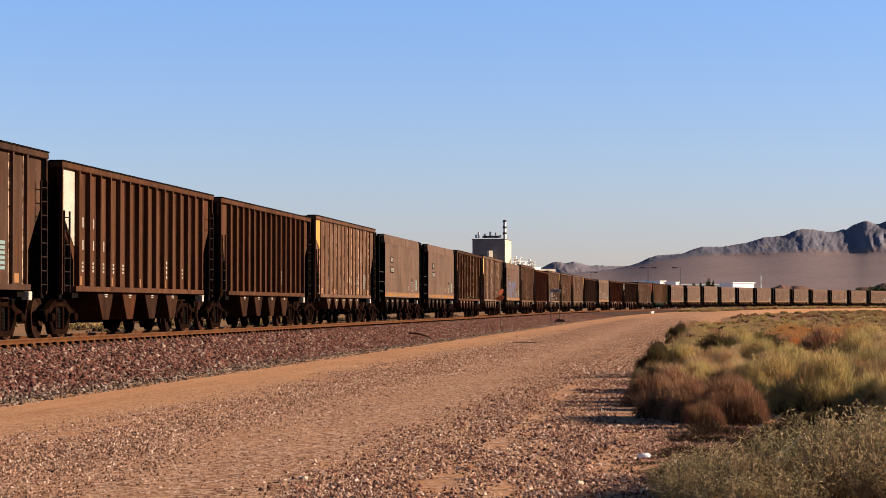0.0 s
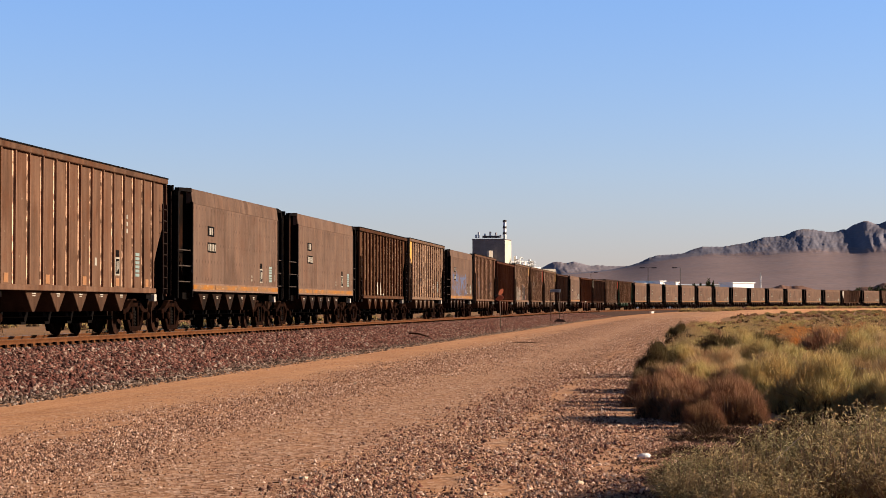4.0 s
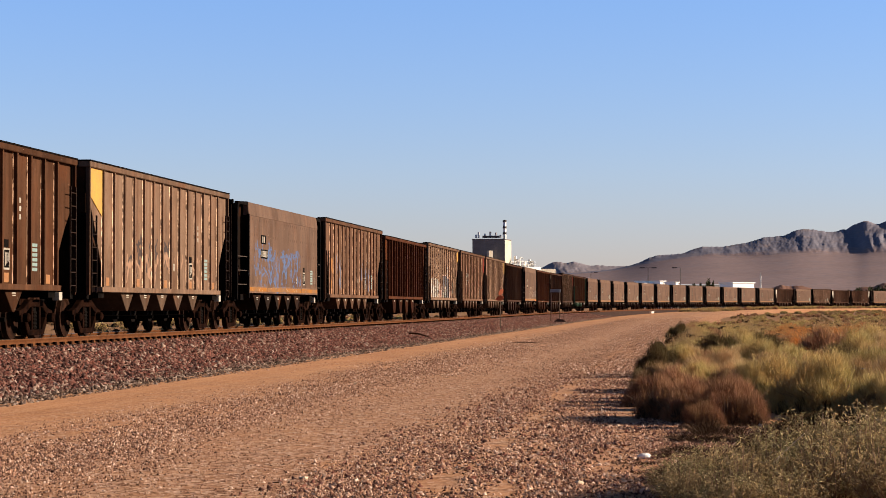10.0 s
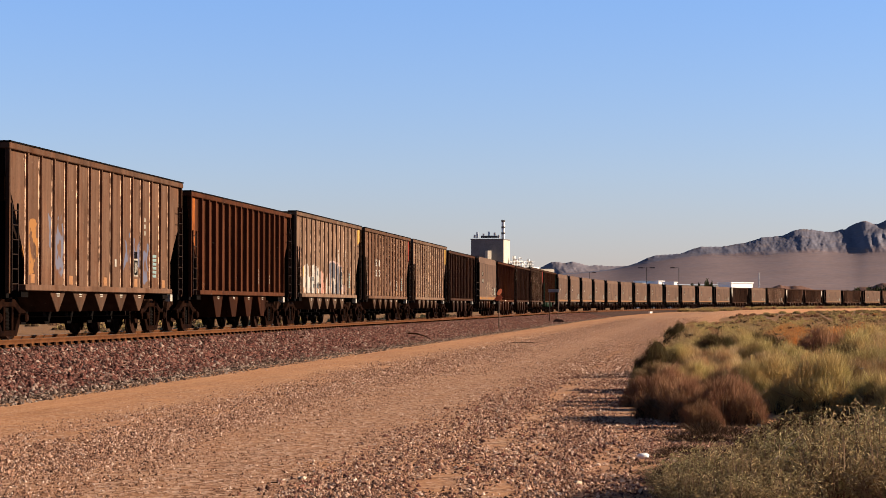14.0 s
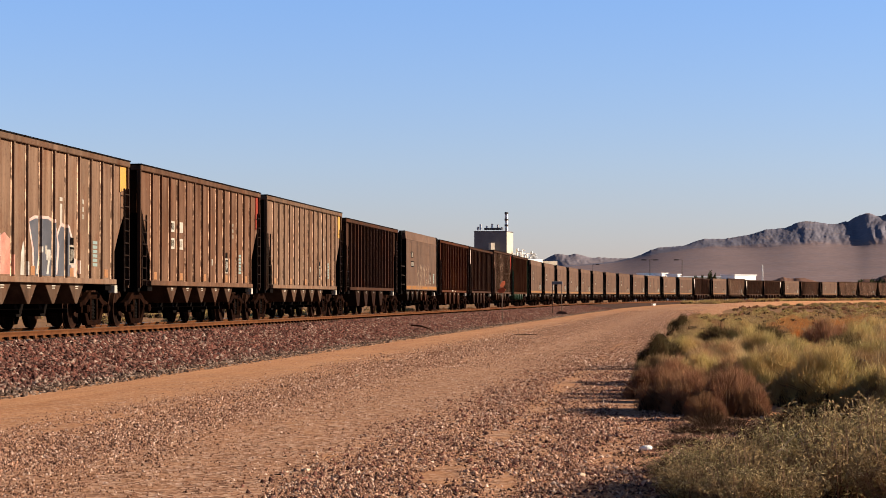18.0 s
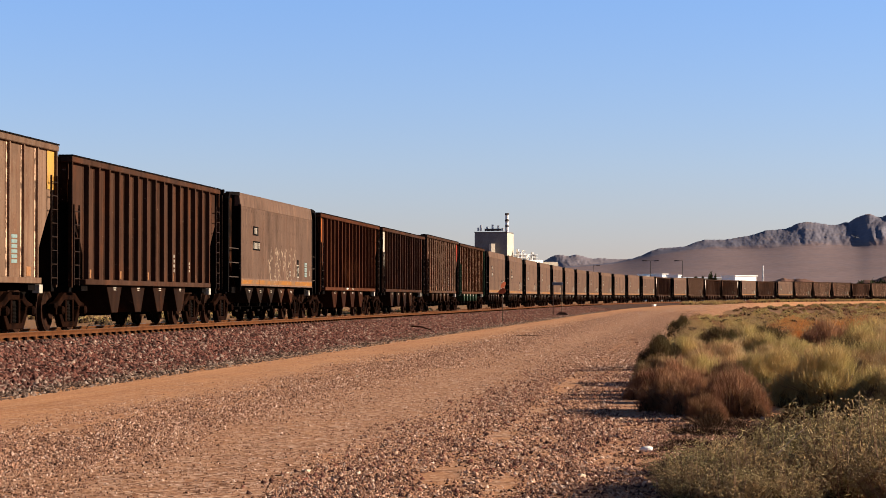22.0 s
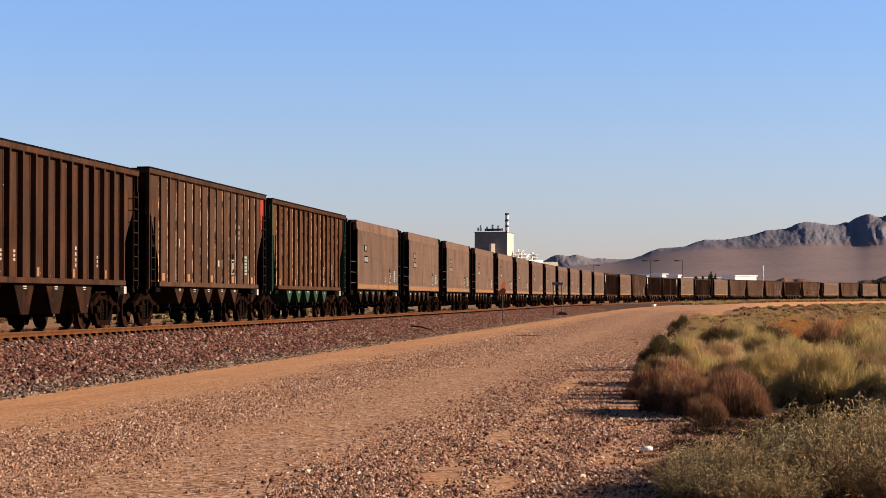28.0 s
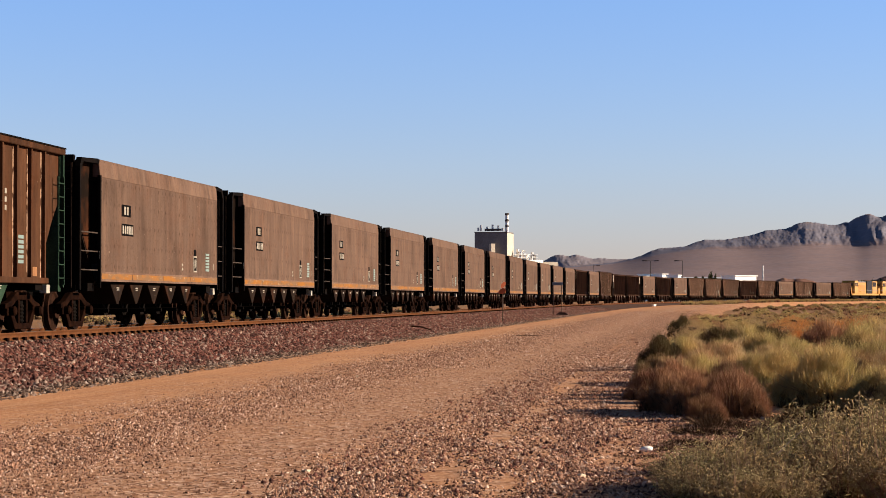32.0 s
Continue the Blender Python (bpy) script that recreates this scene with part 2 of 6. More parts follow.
def ramp_up(s):
    """The road climbs towards the height of the rails further along."""
    t = np.clip((np.asarray(s, float) - 170) / 210, 0, 1)
    return 0.5 * t * t * (3 - 2 * t)


def along(s0, s1, step, profile, zlift=True, climb=()):
    """Vertices, quads and (offset, s) of a strip with a cross profile of (off, z) that follows the track."""
    ss = np.arange(s0, s1 + step, step)
    offs = np.array([p[0] for p in profile])
    zs = np.array([p[1] for p in profile])
    vs, uv = [], []
    for o, z in zip(offs, zs):
        x, y, h = track(ss, o)
        up = ramp_up(ss) if o in climb else 0.0
        vs.append(np.stack([x, y, z + up + (swell(x, y) if zlift else 0 * x)], 1))
        uv.append(np.stack([0 * ss + o, ss], 1))
    n, k = len(ss), len(offs)
    i = np.arange(n - 1)
    fs = [np.stack([j * n + i, (j + 1) * n + i, (j + 1) * n + i + 1, j * n + i + 1], 1) for j in range(k - 1)]
    return np.concatenate(vs), np.concatenate(fs), np.concatenate(uv)


def with_uv(ob, uv):
    me = ob.data
    lay = me.uv_layers.new(name="UVMap")
    idx = np.empty(len(me.loops), np.int32)
    me.loops.foreach_get("vertex_index", idx)
    lay.data.foreach_set("uv", uv[idx].astype(np.float32).ravel())
    return ob

# ---- ground, road, ballast, rails ----
def soil_mat():
    m, n, l, b = mat("desert_soil", 0.95)
    v = coords(n, l, "Object", shift=False)
    f1, f2, f3 = noise_of(n, l, v, 0.05, 8), noise_of(n, l, v, 0.9, 8), noise_of(n, l, v, 14, 4)
    col = blend(n, l, ramp(n, l, f1, [(0.35, 0.0), (0.65, 1.0)]), (0.298, 0.156, 0.075), (0.248, 0.135, 0.067))
    col = blend(n, l, ramp(n, l, f2, [(0.45, 0.0), (0.62, 0.6)]), col, (0.142, 0.099, 0.064))
    col = blend(n, l, 0.4, col, ramp(n, l, f3, [(0.3, 0.2), (0.7, 0.85)]), "SOFT_LIGHT")
    l.new(col, b.inputs["Base Color"])
    bump(n, l, b, f3, 0.5, 0.03)
    return m


def road_mat():
    """Orange dirt beside the ballast, grey crushed stone further out, dirt showing through in wheel tracks."""
    m, n, l, b = mat("dirt_and_gravel_road", 0.95)
    v = coords(n, l, "Object", shift=False)
    uv = n.new("ShaderNodeUVMap")
    sp = n.new("ShaderNodeSeparateXYZ")
    l.new(uv.outputs[0], sp.inputs[0])
    wide, mid, fine = noise_of(n, l, v, 0.35, 8, 0.65), noise_of(n, l, v, 2.6, 6), noise_of(n, l, v, 26, 3)
    k = n.new("ShaderNodeMath")
    k.operation = "MULTIPLY_ADD"
    l.new(wide, k.inputs[0])
    k.inputs[1].default_value = 3.4
    l.new(sp.outputs[0], k.inputs[2])
    k2 = n.new("ShaderNodeMath")
    k2.operation = "DIVIDE"
    l.new(k.outputs[0], k2.inputs[0])
    k2.inputs[1].default_value = 20.0
    gravel = ramp(n, l, k2.outputs[0], [(0.37, 0.12), (0.44, 0.36), (0.53, 0.55), (0.62, 0.75), (0.67, 0.8), (0.71, 0.4), (0.77, 0.6), (0.83, 0.35)])
    far = n.new("ShaderNodeMapRange")              # the stone gives way to sand further along
    far.inputs[1].default_value, far.inputs[2].default_value, far.inputs[3].default_value, far.inputs[4].default_value = 270, 340, 1.0, 0.0
    l.new(sp.outputs[1], far.inputs[0])
    gravel = blend(n, l, 1.0, gravel, far.outputs[0], "MULTIPLY")
    patch = blend(n, l, 0.65, gravel, ramp(n, l, mid, [(0.38, 0.0), (0.62, 1.0)]), "OVERLAY")
    dirt = blend(n, l, ramp(n, l, wide, [(0.3, 0.0), (0.7, 1.0)]), (0.49, 0.245, 0.122), (0.425, 0.207, 0.10))
    lane = n.new("ShaderNodeMapping")              # wheel lanes along the road
    lane.inputs["Scale"].default_value = (2.2, 0.05, 1.0)
    l.new(uv.outputs[0], lane.inputs[0])
    ruts = noise_of(n, l, lane.outputs[0], 1.0, 5)
    dirt = blend(n, l, 0.55, dirt, ramp(n, l, ruts, [(0.35, 0.3), (0.65, 0.72)]), "SOFT_LIGHT")
    vor = n.new("ShaderNodeTexVoronoi")
    vor.inputs["Scale"].default_value = 22
    l.new(v, vor.inputs["Vector"])
    stone = ramp(n, l, vor.outputs["Color"], [(0.15, (0.094, 0.047, 0.031)), (0.45, (0.316, 0.170, 0.104)), (0.65, (0.401, 0.234, 0.149)), (0.9, (0.580, 0.409, 0.298))])
    col = blend(n, l, patch, dirt, stone)
    col = blend(n, l, 0.45, col, ramp(n, l, fine, [(0.32, 0.15), (0.68, 0.9)]), "SOFT_LIGHT")
    l.new(col, b.inputs["Base Color"])
    h = blend(n, l, patch, fine, vor.outputs["Distance"])
    bump(n, l, b, h, 0.5, 0.012)
    return m


def stone_mat(name, stops, rough=0.9):
    m, n, l, b = mat(name, rough)
    geo = n.new("ShaderNodeNewGeometry")
    col = ramp(n, l, geo.outputs["Random Per Island"], stops)
    f = noise_of(n, l, coords(n, l, "Object", shift=False), 60, 3)
    col = blend(n, l, 0.4, col, ramp(n, l, f, [(0.3, 0.25), (0.7, 0.8)]), "SOFT_LIGHT")
    l.new(col, b.inputs["Base Color"])
    return m


SOIL, ROAD = soil_mat(), road_mat()
BALLAST = stone_mat("crushed_rock", [(0.0, (0.04025, 0.022, 0.0187)), (0.35, (0.1184, 0.0517, 0.0407)), (0.6, (0.1794, 0.066, 0.0484)), (0.8, (0.2035, 0.1089, 0.0825)), (0.94, (0.2771, 0.187, 0.1441)), (1.0, (0.3921, 0.297, 0.242))])
GRAVEL = stone_mat("loose_gravel", [(0.0, (0.05085, 0.02775, 0.02016)), (0.25, (0.1921, 0.09435, 0.06048)), (0.6, (0.339, 0.1798, 0.1154)), (0.85, (0.4746, 0.2831, 0.1926)), (1.0, (0.7458, 0.5439, 0.4144))])
BED = grainy("ballast_fines", (0.050, 0.031, 0.024), (0.085, 0.050, 0.039), 6, 0.95, 0, 0.6, 0.03)


def ground():
    t = np.linspace(-1, 1, 121)
    xs = np.sign(t) * (40 * np.abs(t) + 3400 * np.abs(t) ** 4)
    ys = np.concatenate([np.linspace(-600, -20, 25), np.arange(-10, 140, 5.0), np.arange(140, 700, 20.0), np.geomspace(700, 4700, 24)])
    gx, gy = np.meshgrid(xs, ys)
    gz = swell(gx, gy) - 0.06
    vs = np.stack([gx, gy, gz], -1).reshape(-1, 3)
    i, j = np.meshgrid(np.arange(len(ys) - 1), np.arange(len(xs) - 1), indexing="ij")
    a = (i * len(xs) + j).ravel()
    fs = np.stack([a, a + 1, a + 1 + len(xs), a + len(xs)], 1)
    big_mesh("ground", vs, fs, SOIL, "flat desert ground of pale orange-brown soil", "ground", "structure", True)
    v, f, uv = along(-120, 640, 4, [(4.9, 0.012), (6.5, 0.03), (8.7, 0.0), (11, 0.02), (13, 0.0), (15.2, 0.0), (17.5, -0.05)], climb=(4.9, 6.5, 8.7, 11, 13))
    with_uv(big_mesh("road", v, f, ROAD, "unpaved service road of orange dirt and grey gravel", "road", "structure", True), uv)
    v, f, uv = along(-400, 950, 4, [(-5.2, 0.0), (-1.75, RAIL - 0.22), (-1.3, RAIL - 0.19), (1.3, RAIL - 0.19), (1.75, RAIL - 0.22), (2.6, RAIL - 0.40), (5.3, -0.01)])
    with_uv(big_mesh("ballast_bed", v, f, BED, "low embankment of reddish grey crushed-rock ballast under the track", "ballast", "structure", True), uv)
    head = tagged(new("railway_track"), "single rusty railway track on concrete ties", "railway track", kind="structure")
    for side in (-0.755, 0.755):
        prof = [(-0.07, -0.172), (0.07, -0.172), (0.07, -0.158), (0.012, -0.14), (0.010, -0.045), (0.036, -0.03), (0.036, -0.004)]
        prof2 = [(0.036, -0.004), (0.03, 0.0), (-0.03, 0.0), (-0.036, -0.004)]
        back = [(-0.036, -0.004), (-0.036, -0.03), (-0.010, -0.045), (-0.012, -0.14), (-0.07, -0.158), (-0.07, -0.172)]
        for nm, pr, mt in (("rail", prof + prof2[1:] + back[1:], RAIL_SIDE), ("rail_head", [(0.034, -0.001), (0.026, 0.003), (-0.026, 0.003), (-0.034, -0.001)], SHINE)):
            v, f, uv = along(-400, 950, 4, [(side + o, RAIL + z) for o, z in pr])
            big_mesh(nm, v, f, mt).parent = head
    return head


TRACK = ground()

# ---- distant mountains ----
def range_mat(name, plain, rock, pale):
    """Pale outwash on the plain, bare rock hazed blue-grey above its foot, pinkish slides on the rock."""
    m, n, l, b = mat(name, 0.95)
    v = coords(n, l, "Object", shift=False)
    uv, sp = n.new("ShaderNodeUVMap"), n.new("ShaderNodeSeparateXYZ")
    l.new(uv.outputs[0], sp.inputs[0])
    big, mid, fine = noise_of(n, l, v, 0.008, 6, 0.6), noise_of(n, l, v, 0.022, 6, 0.65), noise_of(n, l, v, 0.08, 5)
    k = n.new("ShaderNodeMath")
    k.operation = "MULTIPLY_ADD"
    l.new(mid, k.inputs[0])
    k.inputs[1].default_value = 0.9
    l.new(sp.outputs[0], k.inputs[2])
    foot = ramp(n, l, k.outputs[0], [(0.46, 0.0), (0.72, 1.0)])
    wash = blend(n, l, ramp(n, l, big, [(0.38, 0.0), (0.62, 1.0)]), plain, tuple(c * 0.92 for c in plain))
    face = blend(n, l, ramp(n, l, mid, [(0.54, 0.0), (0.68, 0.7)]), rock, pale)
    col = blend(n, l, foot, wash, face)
    col = blend(n, l, 0.3, col, ramp(n, l, fine, [(0.32, 0.25), (0.68, 0.72)]), "SOFT_LIGHT")
    l.new(col, b.inputs["Base Color"])
    return m


# both ranges carry the haze of distance in their base colours
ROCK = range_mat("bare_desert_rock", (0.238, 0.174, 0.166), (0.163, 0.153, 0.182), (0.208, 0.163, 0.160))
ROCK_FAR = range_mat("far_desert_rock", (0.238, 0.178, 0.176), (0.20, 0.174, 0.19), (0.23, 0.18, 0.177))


def knotted(deg, knots, soft):
    """A curve through (bearing, value) knots, its corners rounded over some columns."""
    c = np.interp(deg, [k[0] for k in knots], [k[1] for k in knots])
    w = np.hanning(2 * soft + 3)[1:-1]
    return np.convolve(np.pad(c, soft, "edge"), w / w.sum(), "valid")


def ridge(name, knots, feet, away, near, spur, label, rock):
    """A range across a plain: a long outwash slope up to its foot, then a steep rock face cut into spurs, up to the crest."""
    az = np.radians(np.concatenate([np.linspace(-48, -13, 80)[:-1], np.linspace(-13, 13, 1100), np.linspace(13, 48, 80)[1:]]))
    deg, n = np.degrees(az), len(az)
    jag = np.array([noise.fractal(Vector((a * 700, 0.3, 0)), 0.7, 2.0, 6) for a in az])
    crest = knotted(deg, knots, 4) + 0.00022 * jag
    foot = np.minimum(knotted(deg, feet, 45), crest - 0.0006)
    dc = knotted(deg, away, 10)
    zc, rows = crest * dc, []
    body = knotted(deg, knots, 45)
    df = dc - (np.maximum(body - foot, 0.0006) * dc * 4.6 + 25)
    zf, zb = foot * df, np.maximum(body, foot) * dc
    for r in np.linspace(0, 1, 14)[:-1]:           # the plain
        d = near + (df - near) * r
        rows.append((d, zf * r ** 1.15, 0 * d))
    for t in np.linspace(0, 1, 46):                # the rock face
        d, z = df + (dc - df) * t, zf + (zb - zf) * t + (zc - zb) * t ** 5
        x = np.sin(az) * dc
        cut = np.array([noise.ridged_multi_fractal(Vector((q / spur + 0.35 * t, h / (spur * 2.6), 3.1)), 0.9, 2.1, 4, 1.0, 2.0) for q, h in zip(x, z)]) - 1.0
        lump = np.array([noise.fractal(Vector((q / (spur * 0.28), h / (spur * 0.3), 7.7)), 0.8, 2.0, 4) for q, h in zip(x, z)])
        w = math.sin(math.pi * t) ** 0.6 if 0 < t < 1 else 0.0
        rows.append((d - (dc - df) * w * (0.05 * cut + 0.03 * lump), z, 0 * d + t))
    for t in (0.35, 1.0):                          # the far side
        rows.append((dc + 120 * t, zc * (1 - t), 0 * dc + 1))
    vs = np.stack([np.stack([np.sin(az) * d, np.cos(az) * d, np.maximum(z, -2)], 1) for d, z, _ in rows])
    uv = np.stack([np.stack([t, 0 * t], 1) for _, _, t in rows]).reshape(-1, 2)
    i, j = np.meshgrid(np.arange(len(rows) - 1), np.arange(n - 1), indexing="ij")
    a = (i * n + j).ravel()
    with_uv(big_mesh(name, vs.reshape(-1, 3), np.stack([a, a + 1, a + 1 + n, a + n], 1), rock, label, "mountain", "structure", True), uv)


def bearing(px):
    return math.degrees(math.atan((px - 784) / LENS))


def rise(py):
    return (HORIZON - py) / LENS


def line(*marks):
    return [(bearing(a), rise(b)) for a, b in marks]


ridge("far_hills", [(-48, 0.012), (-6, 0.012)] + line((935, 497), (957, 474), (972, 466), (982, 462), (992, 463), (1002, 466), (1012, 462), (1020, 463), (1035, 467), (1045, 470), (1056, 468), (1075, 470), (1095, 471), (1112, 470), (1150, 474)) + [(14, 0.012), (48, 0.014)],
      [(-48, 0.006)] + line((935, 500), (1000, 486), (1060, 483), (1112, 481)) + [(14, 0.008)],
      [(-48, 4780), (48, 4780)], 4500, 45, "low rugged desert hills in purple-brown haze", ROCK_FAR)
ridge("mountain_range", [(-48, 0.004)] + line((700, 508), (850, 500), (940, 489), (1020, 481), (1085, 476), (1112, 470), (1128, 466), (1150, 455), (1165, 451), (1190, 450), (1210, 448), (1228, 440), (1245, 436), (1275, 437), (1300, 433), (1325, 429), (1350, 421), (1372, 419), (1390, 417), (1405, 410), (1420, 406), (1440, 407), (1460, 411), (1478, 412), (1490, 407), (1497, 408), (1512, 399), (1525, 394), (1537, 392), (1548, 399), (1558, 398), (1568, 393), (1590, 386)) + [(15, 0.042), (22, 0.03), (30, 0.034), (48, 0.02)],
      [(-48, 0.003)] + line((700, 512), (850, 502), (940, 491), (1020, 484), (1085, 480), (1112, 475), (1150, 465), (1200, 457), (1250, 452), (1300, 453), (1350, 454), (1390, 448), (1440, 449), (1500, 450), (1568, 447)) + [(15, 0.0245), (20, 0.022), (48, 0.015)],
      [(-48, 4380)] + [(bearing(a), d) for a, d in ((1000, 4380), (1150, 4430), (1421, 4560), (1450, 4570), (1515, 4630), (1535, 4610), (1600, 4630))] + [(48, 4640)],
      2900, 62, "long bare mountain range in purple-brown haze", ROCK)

# ---- freight cars ----
PITCH = 16.18
LONG, WIDE, TALL = 7.55, 1.5, 3.87             # half length, half width, height above the rail


def truck(car, x, wheel_me):
    """A two-axle truck: bolster, two cast side frames with springs, two wheelsets."""
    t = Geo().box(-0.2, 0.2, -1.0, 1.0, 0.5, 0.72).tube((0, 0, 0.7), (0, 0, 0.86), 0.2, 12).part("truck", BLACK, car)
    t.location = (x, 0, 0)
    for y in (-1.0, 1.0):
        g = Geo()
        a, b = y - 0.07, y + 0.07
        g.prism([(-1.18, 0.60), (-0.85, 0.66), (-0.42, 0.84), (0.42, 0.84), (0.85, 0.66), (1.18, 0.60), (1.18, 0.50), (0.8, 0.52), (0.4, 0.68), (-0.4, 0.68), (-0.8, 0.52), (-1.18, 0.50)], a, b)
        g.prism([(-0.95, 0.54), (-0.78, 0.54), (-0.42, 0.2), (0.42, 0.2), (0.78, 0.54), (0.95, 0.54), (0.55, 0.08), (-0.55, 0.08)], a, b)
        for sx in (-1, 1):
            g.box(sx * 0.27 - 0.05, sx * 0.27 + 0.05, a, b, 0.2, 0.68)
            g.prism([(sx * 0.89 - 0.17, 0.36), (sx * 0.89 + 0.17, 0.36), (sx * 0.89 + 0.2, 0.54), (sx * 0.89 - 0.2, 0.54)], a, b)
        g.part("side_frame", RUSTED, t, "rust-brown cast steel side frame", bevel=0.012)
        coil = []
        for k in range(11):
            coil.append((0.21 + k * 0.038, 0.11 if k % 2 else 0.085))
        sp = Geo()
        ring = [(math.cos(2 * math.pi * q / 10), math.sin(2 * math.pi * q / 10)) for q in range(10)]
        vs = [(cx * r, y + cy * r * 0.7, z) for z, r in coil for cx, cy in ring]
        sp.add(vs, [(a * 10 + q, a * 10 + (q + 1) % 10, (a + 1) * 10 + (q + 1) % 10, (a + 1) * 10 + q) for a in range(10) for q in range(10)])
        sp.part("spring", BLACK, t)
        for sx in (-1, 1):
            Geo().lathe([(y * 1.04, 0.05), (y * 1.08, 0.10), (y * 1.17, 0.10), (y * 1.2, 0.07)], sx * 0.89, 0.457, 10).part("bearing_cap", RUSTED, t, smooth=True)
    for sx in (-1, 1):
        w = piece("wheelset", wheel_me, t)
        w.location = (sx * 0.89, 0, 0.457)
    return t


def wheelset_mesh():
    g = Geo()
    for s in (-1, 1):
        g.lathe([(s * 0.685, 0.10), (s * 0.69, 0.36), (s * 0.675, 0.40), (s * 0.675, 0.485), (s * 0.70, 0.487), (s * 0.715, 0.46), (s * 0.81, 0.452), (s * 0.812, 0.40), (s * 0.775, 0.36), (s * 0.765, 0.18), (s * 0.81, 0.14), (s * 0.82, 0.09)], 0, 0, 28)
    g.lathe([(-1.15, 0.07), (-0.6, 0.085), (0.6, 0.085), (1.15, 0.07)], 0, 0, 10)
    me = g.mesh("wheelset", smooth=True)
    me.materials.append(WHEEL)
    return me


WHEELSET = wheelset_mesh()


def ladder(car, x, y, z0, z1, dx, rungs, axis="x"):
    g = Geo()
    ax = (dx, 0) if axis == "x" else (0, dx)
    for k in (0, 1):
        g.box(x + ax[0] * k - 0.018, x + ax[0] * k + 0.018, y + ax[1] * k - 0.018, y + ax[1] * k + 0.018, z0, z1)
    for i in range(rungs):
        z = z0 + (z1 - z0) * (i + 0.5) / rungs
        g.tube((x, y - 0.012, z), (x + ax[0], y + ax[1] - 0.012, z), 0.013, 6)
    g.part("ladder", RUNG, car)


def underframe(car, chutes):
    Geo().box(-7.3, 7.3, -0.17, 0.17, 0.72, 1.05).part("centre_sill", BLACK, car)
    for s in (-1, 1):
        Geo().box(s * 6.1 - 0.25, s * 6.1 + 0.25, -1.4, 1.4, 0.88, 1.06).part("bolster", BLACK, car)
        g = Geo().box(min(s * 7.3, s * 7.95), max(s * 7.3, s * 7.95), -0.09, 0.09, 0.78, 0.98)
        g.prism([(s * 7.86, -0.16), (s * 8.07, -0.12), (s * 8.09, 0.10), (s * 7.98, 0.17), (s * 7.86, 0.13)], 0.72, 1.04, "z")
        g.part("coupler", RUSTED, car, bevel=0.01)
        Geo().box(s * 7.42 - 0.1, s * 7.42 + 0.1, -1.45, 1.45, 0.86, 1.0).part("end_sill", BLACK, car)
        truck(car, s * 6.1, WHEELSET)
    Geo().tube((7.15, -0.95, 1.12), (7.15, -0.95, 1.95), 0.22, 16).part("air_reservoir", TANK, car, "dusty brown air reservoir tank", smooth=True)
    Geo().tube((-7.15, 0.5, 1.05), (-7.15, 0.5, 1.55), 0.16, 12).part("brake_cylinder", BLACK, car, smooth=True)
    g = Geo()
    g.lathe([(-0.9, 0.26), (-0.86, 0.28), (-0.82, 0.26)], -7.62, 2.6, 16)
    g.part("brake_wheel", RUSTED, car)
    painted, marks = [], Geo()
    span = 8.9
    Geo().box(6.4, 6.62, -1.48, -1.32, 0.82, 1.0).part("valve_box", BOXPAINT, car, "small cream valve box", bevel=0.01)
    for i in range(chutes):
        x = -span / 2 + span * (i + 0.5) / chutes
        for y0, y1 in ((-1.36, -0.24), (0.24, 1.36)):
            if chutes == 5:
                g = Geo().prism([(x - 0.66, 1.06), (x + 0.66, 1.06), (x + 0.07, 0.58), (x - 0.07, 0.58)], y0, y1)
            else:
                g = Geo().prism([(x - 0.75, 1.06), (x + 0.70, 1.06), (x + 0.28, 0.38), (x - 0.25, 0.38)], y0, y1)
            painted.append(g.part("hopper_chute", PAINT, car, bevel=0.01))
        marks.box(x - 0.13, x + 0.13, -1.366, -1.358, 0.95, 0.972)
        marks.box(x - 0.10, x + 0.11, -1.366, -1.358, 0.905, 0.925)
        Geo().prism([(x - 0.62, 0.95), (x - 0.16, 0.3), (x + 0.16, 0.3), (x + 0.62, 0.95), (x + 0.45, 0.95), (x, 0.42), (x - 0.45, 0.95)], -0.6, 0.6).part("discharge_door", BLACK, car)
        Geo().tube((x + 0.9, -0.9, 0.42), (x + 0.9, 0.9, 0.42), 0.05, 8).part("door_shaft", BLACK, car)
    tagged(marks.part("lettering", BOXPAINT, car, "small cream stencil marks on the chutes"), kind="stuff")
    return painted


def bars(car, x, y, z, w, h, rows, cols=1, ink=None, fill=0.32):
    """Lettering that cannot be read, as plain bars."""
    g = Geo()
    for i in range(rows):
        for j in range(cols):
            dz, dx = h / rows, w / cols
            g.box(x + j * dx, x + j * dx + dx * (0.6 if cols == 1 else fill), y - 0.006, y + 0.002, z + i * dz, z + i * dz + dz * 0.62)
    tagged(g.part("lettering", ink or STENCIL, car, "worn dark stencil marks" if ink is BLACK else "worn white stencil marks"), kind="stuff")


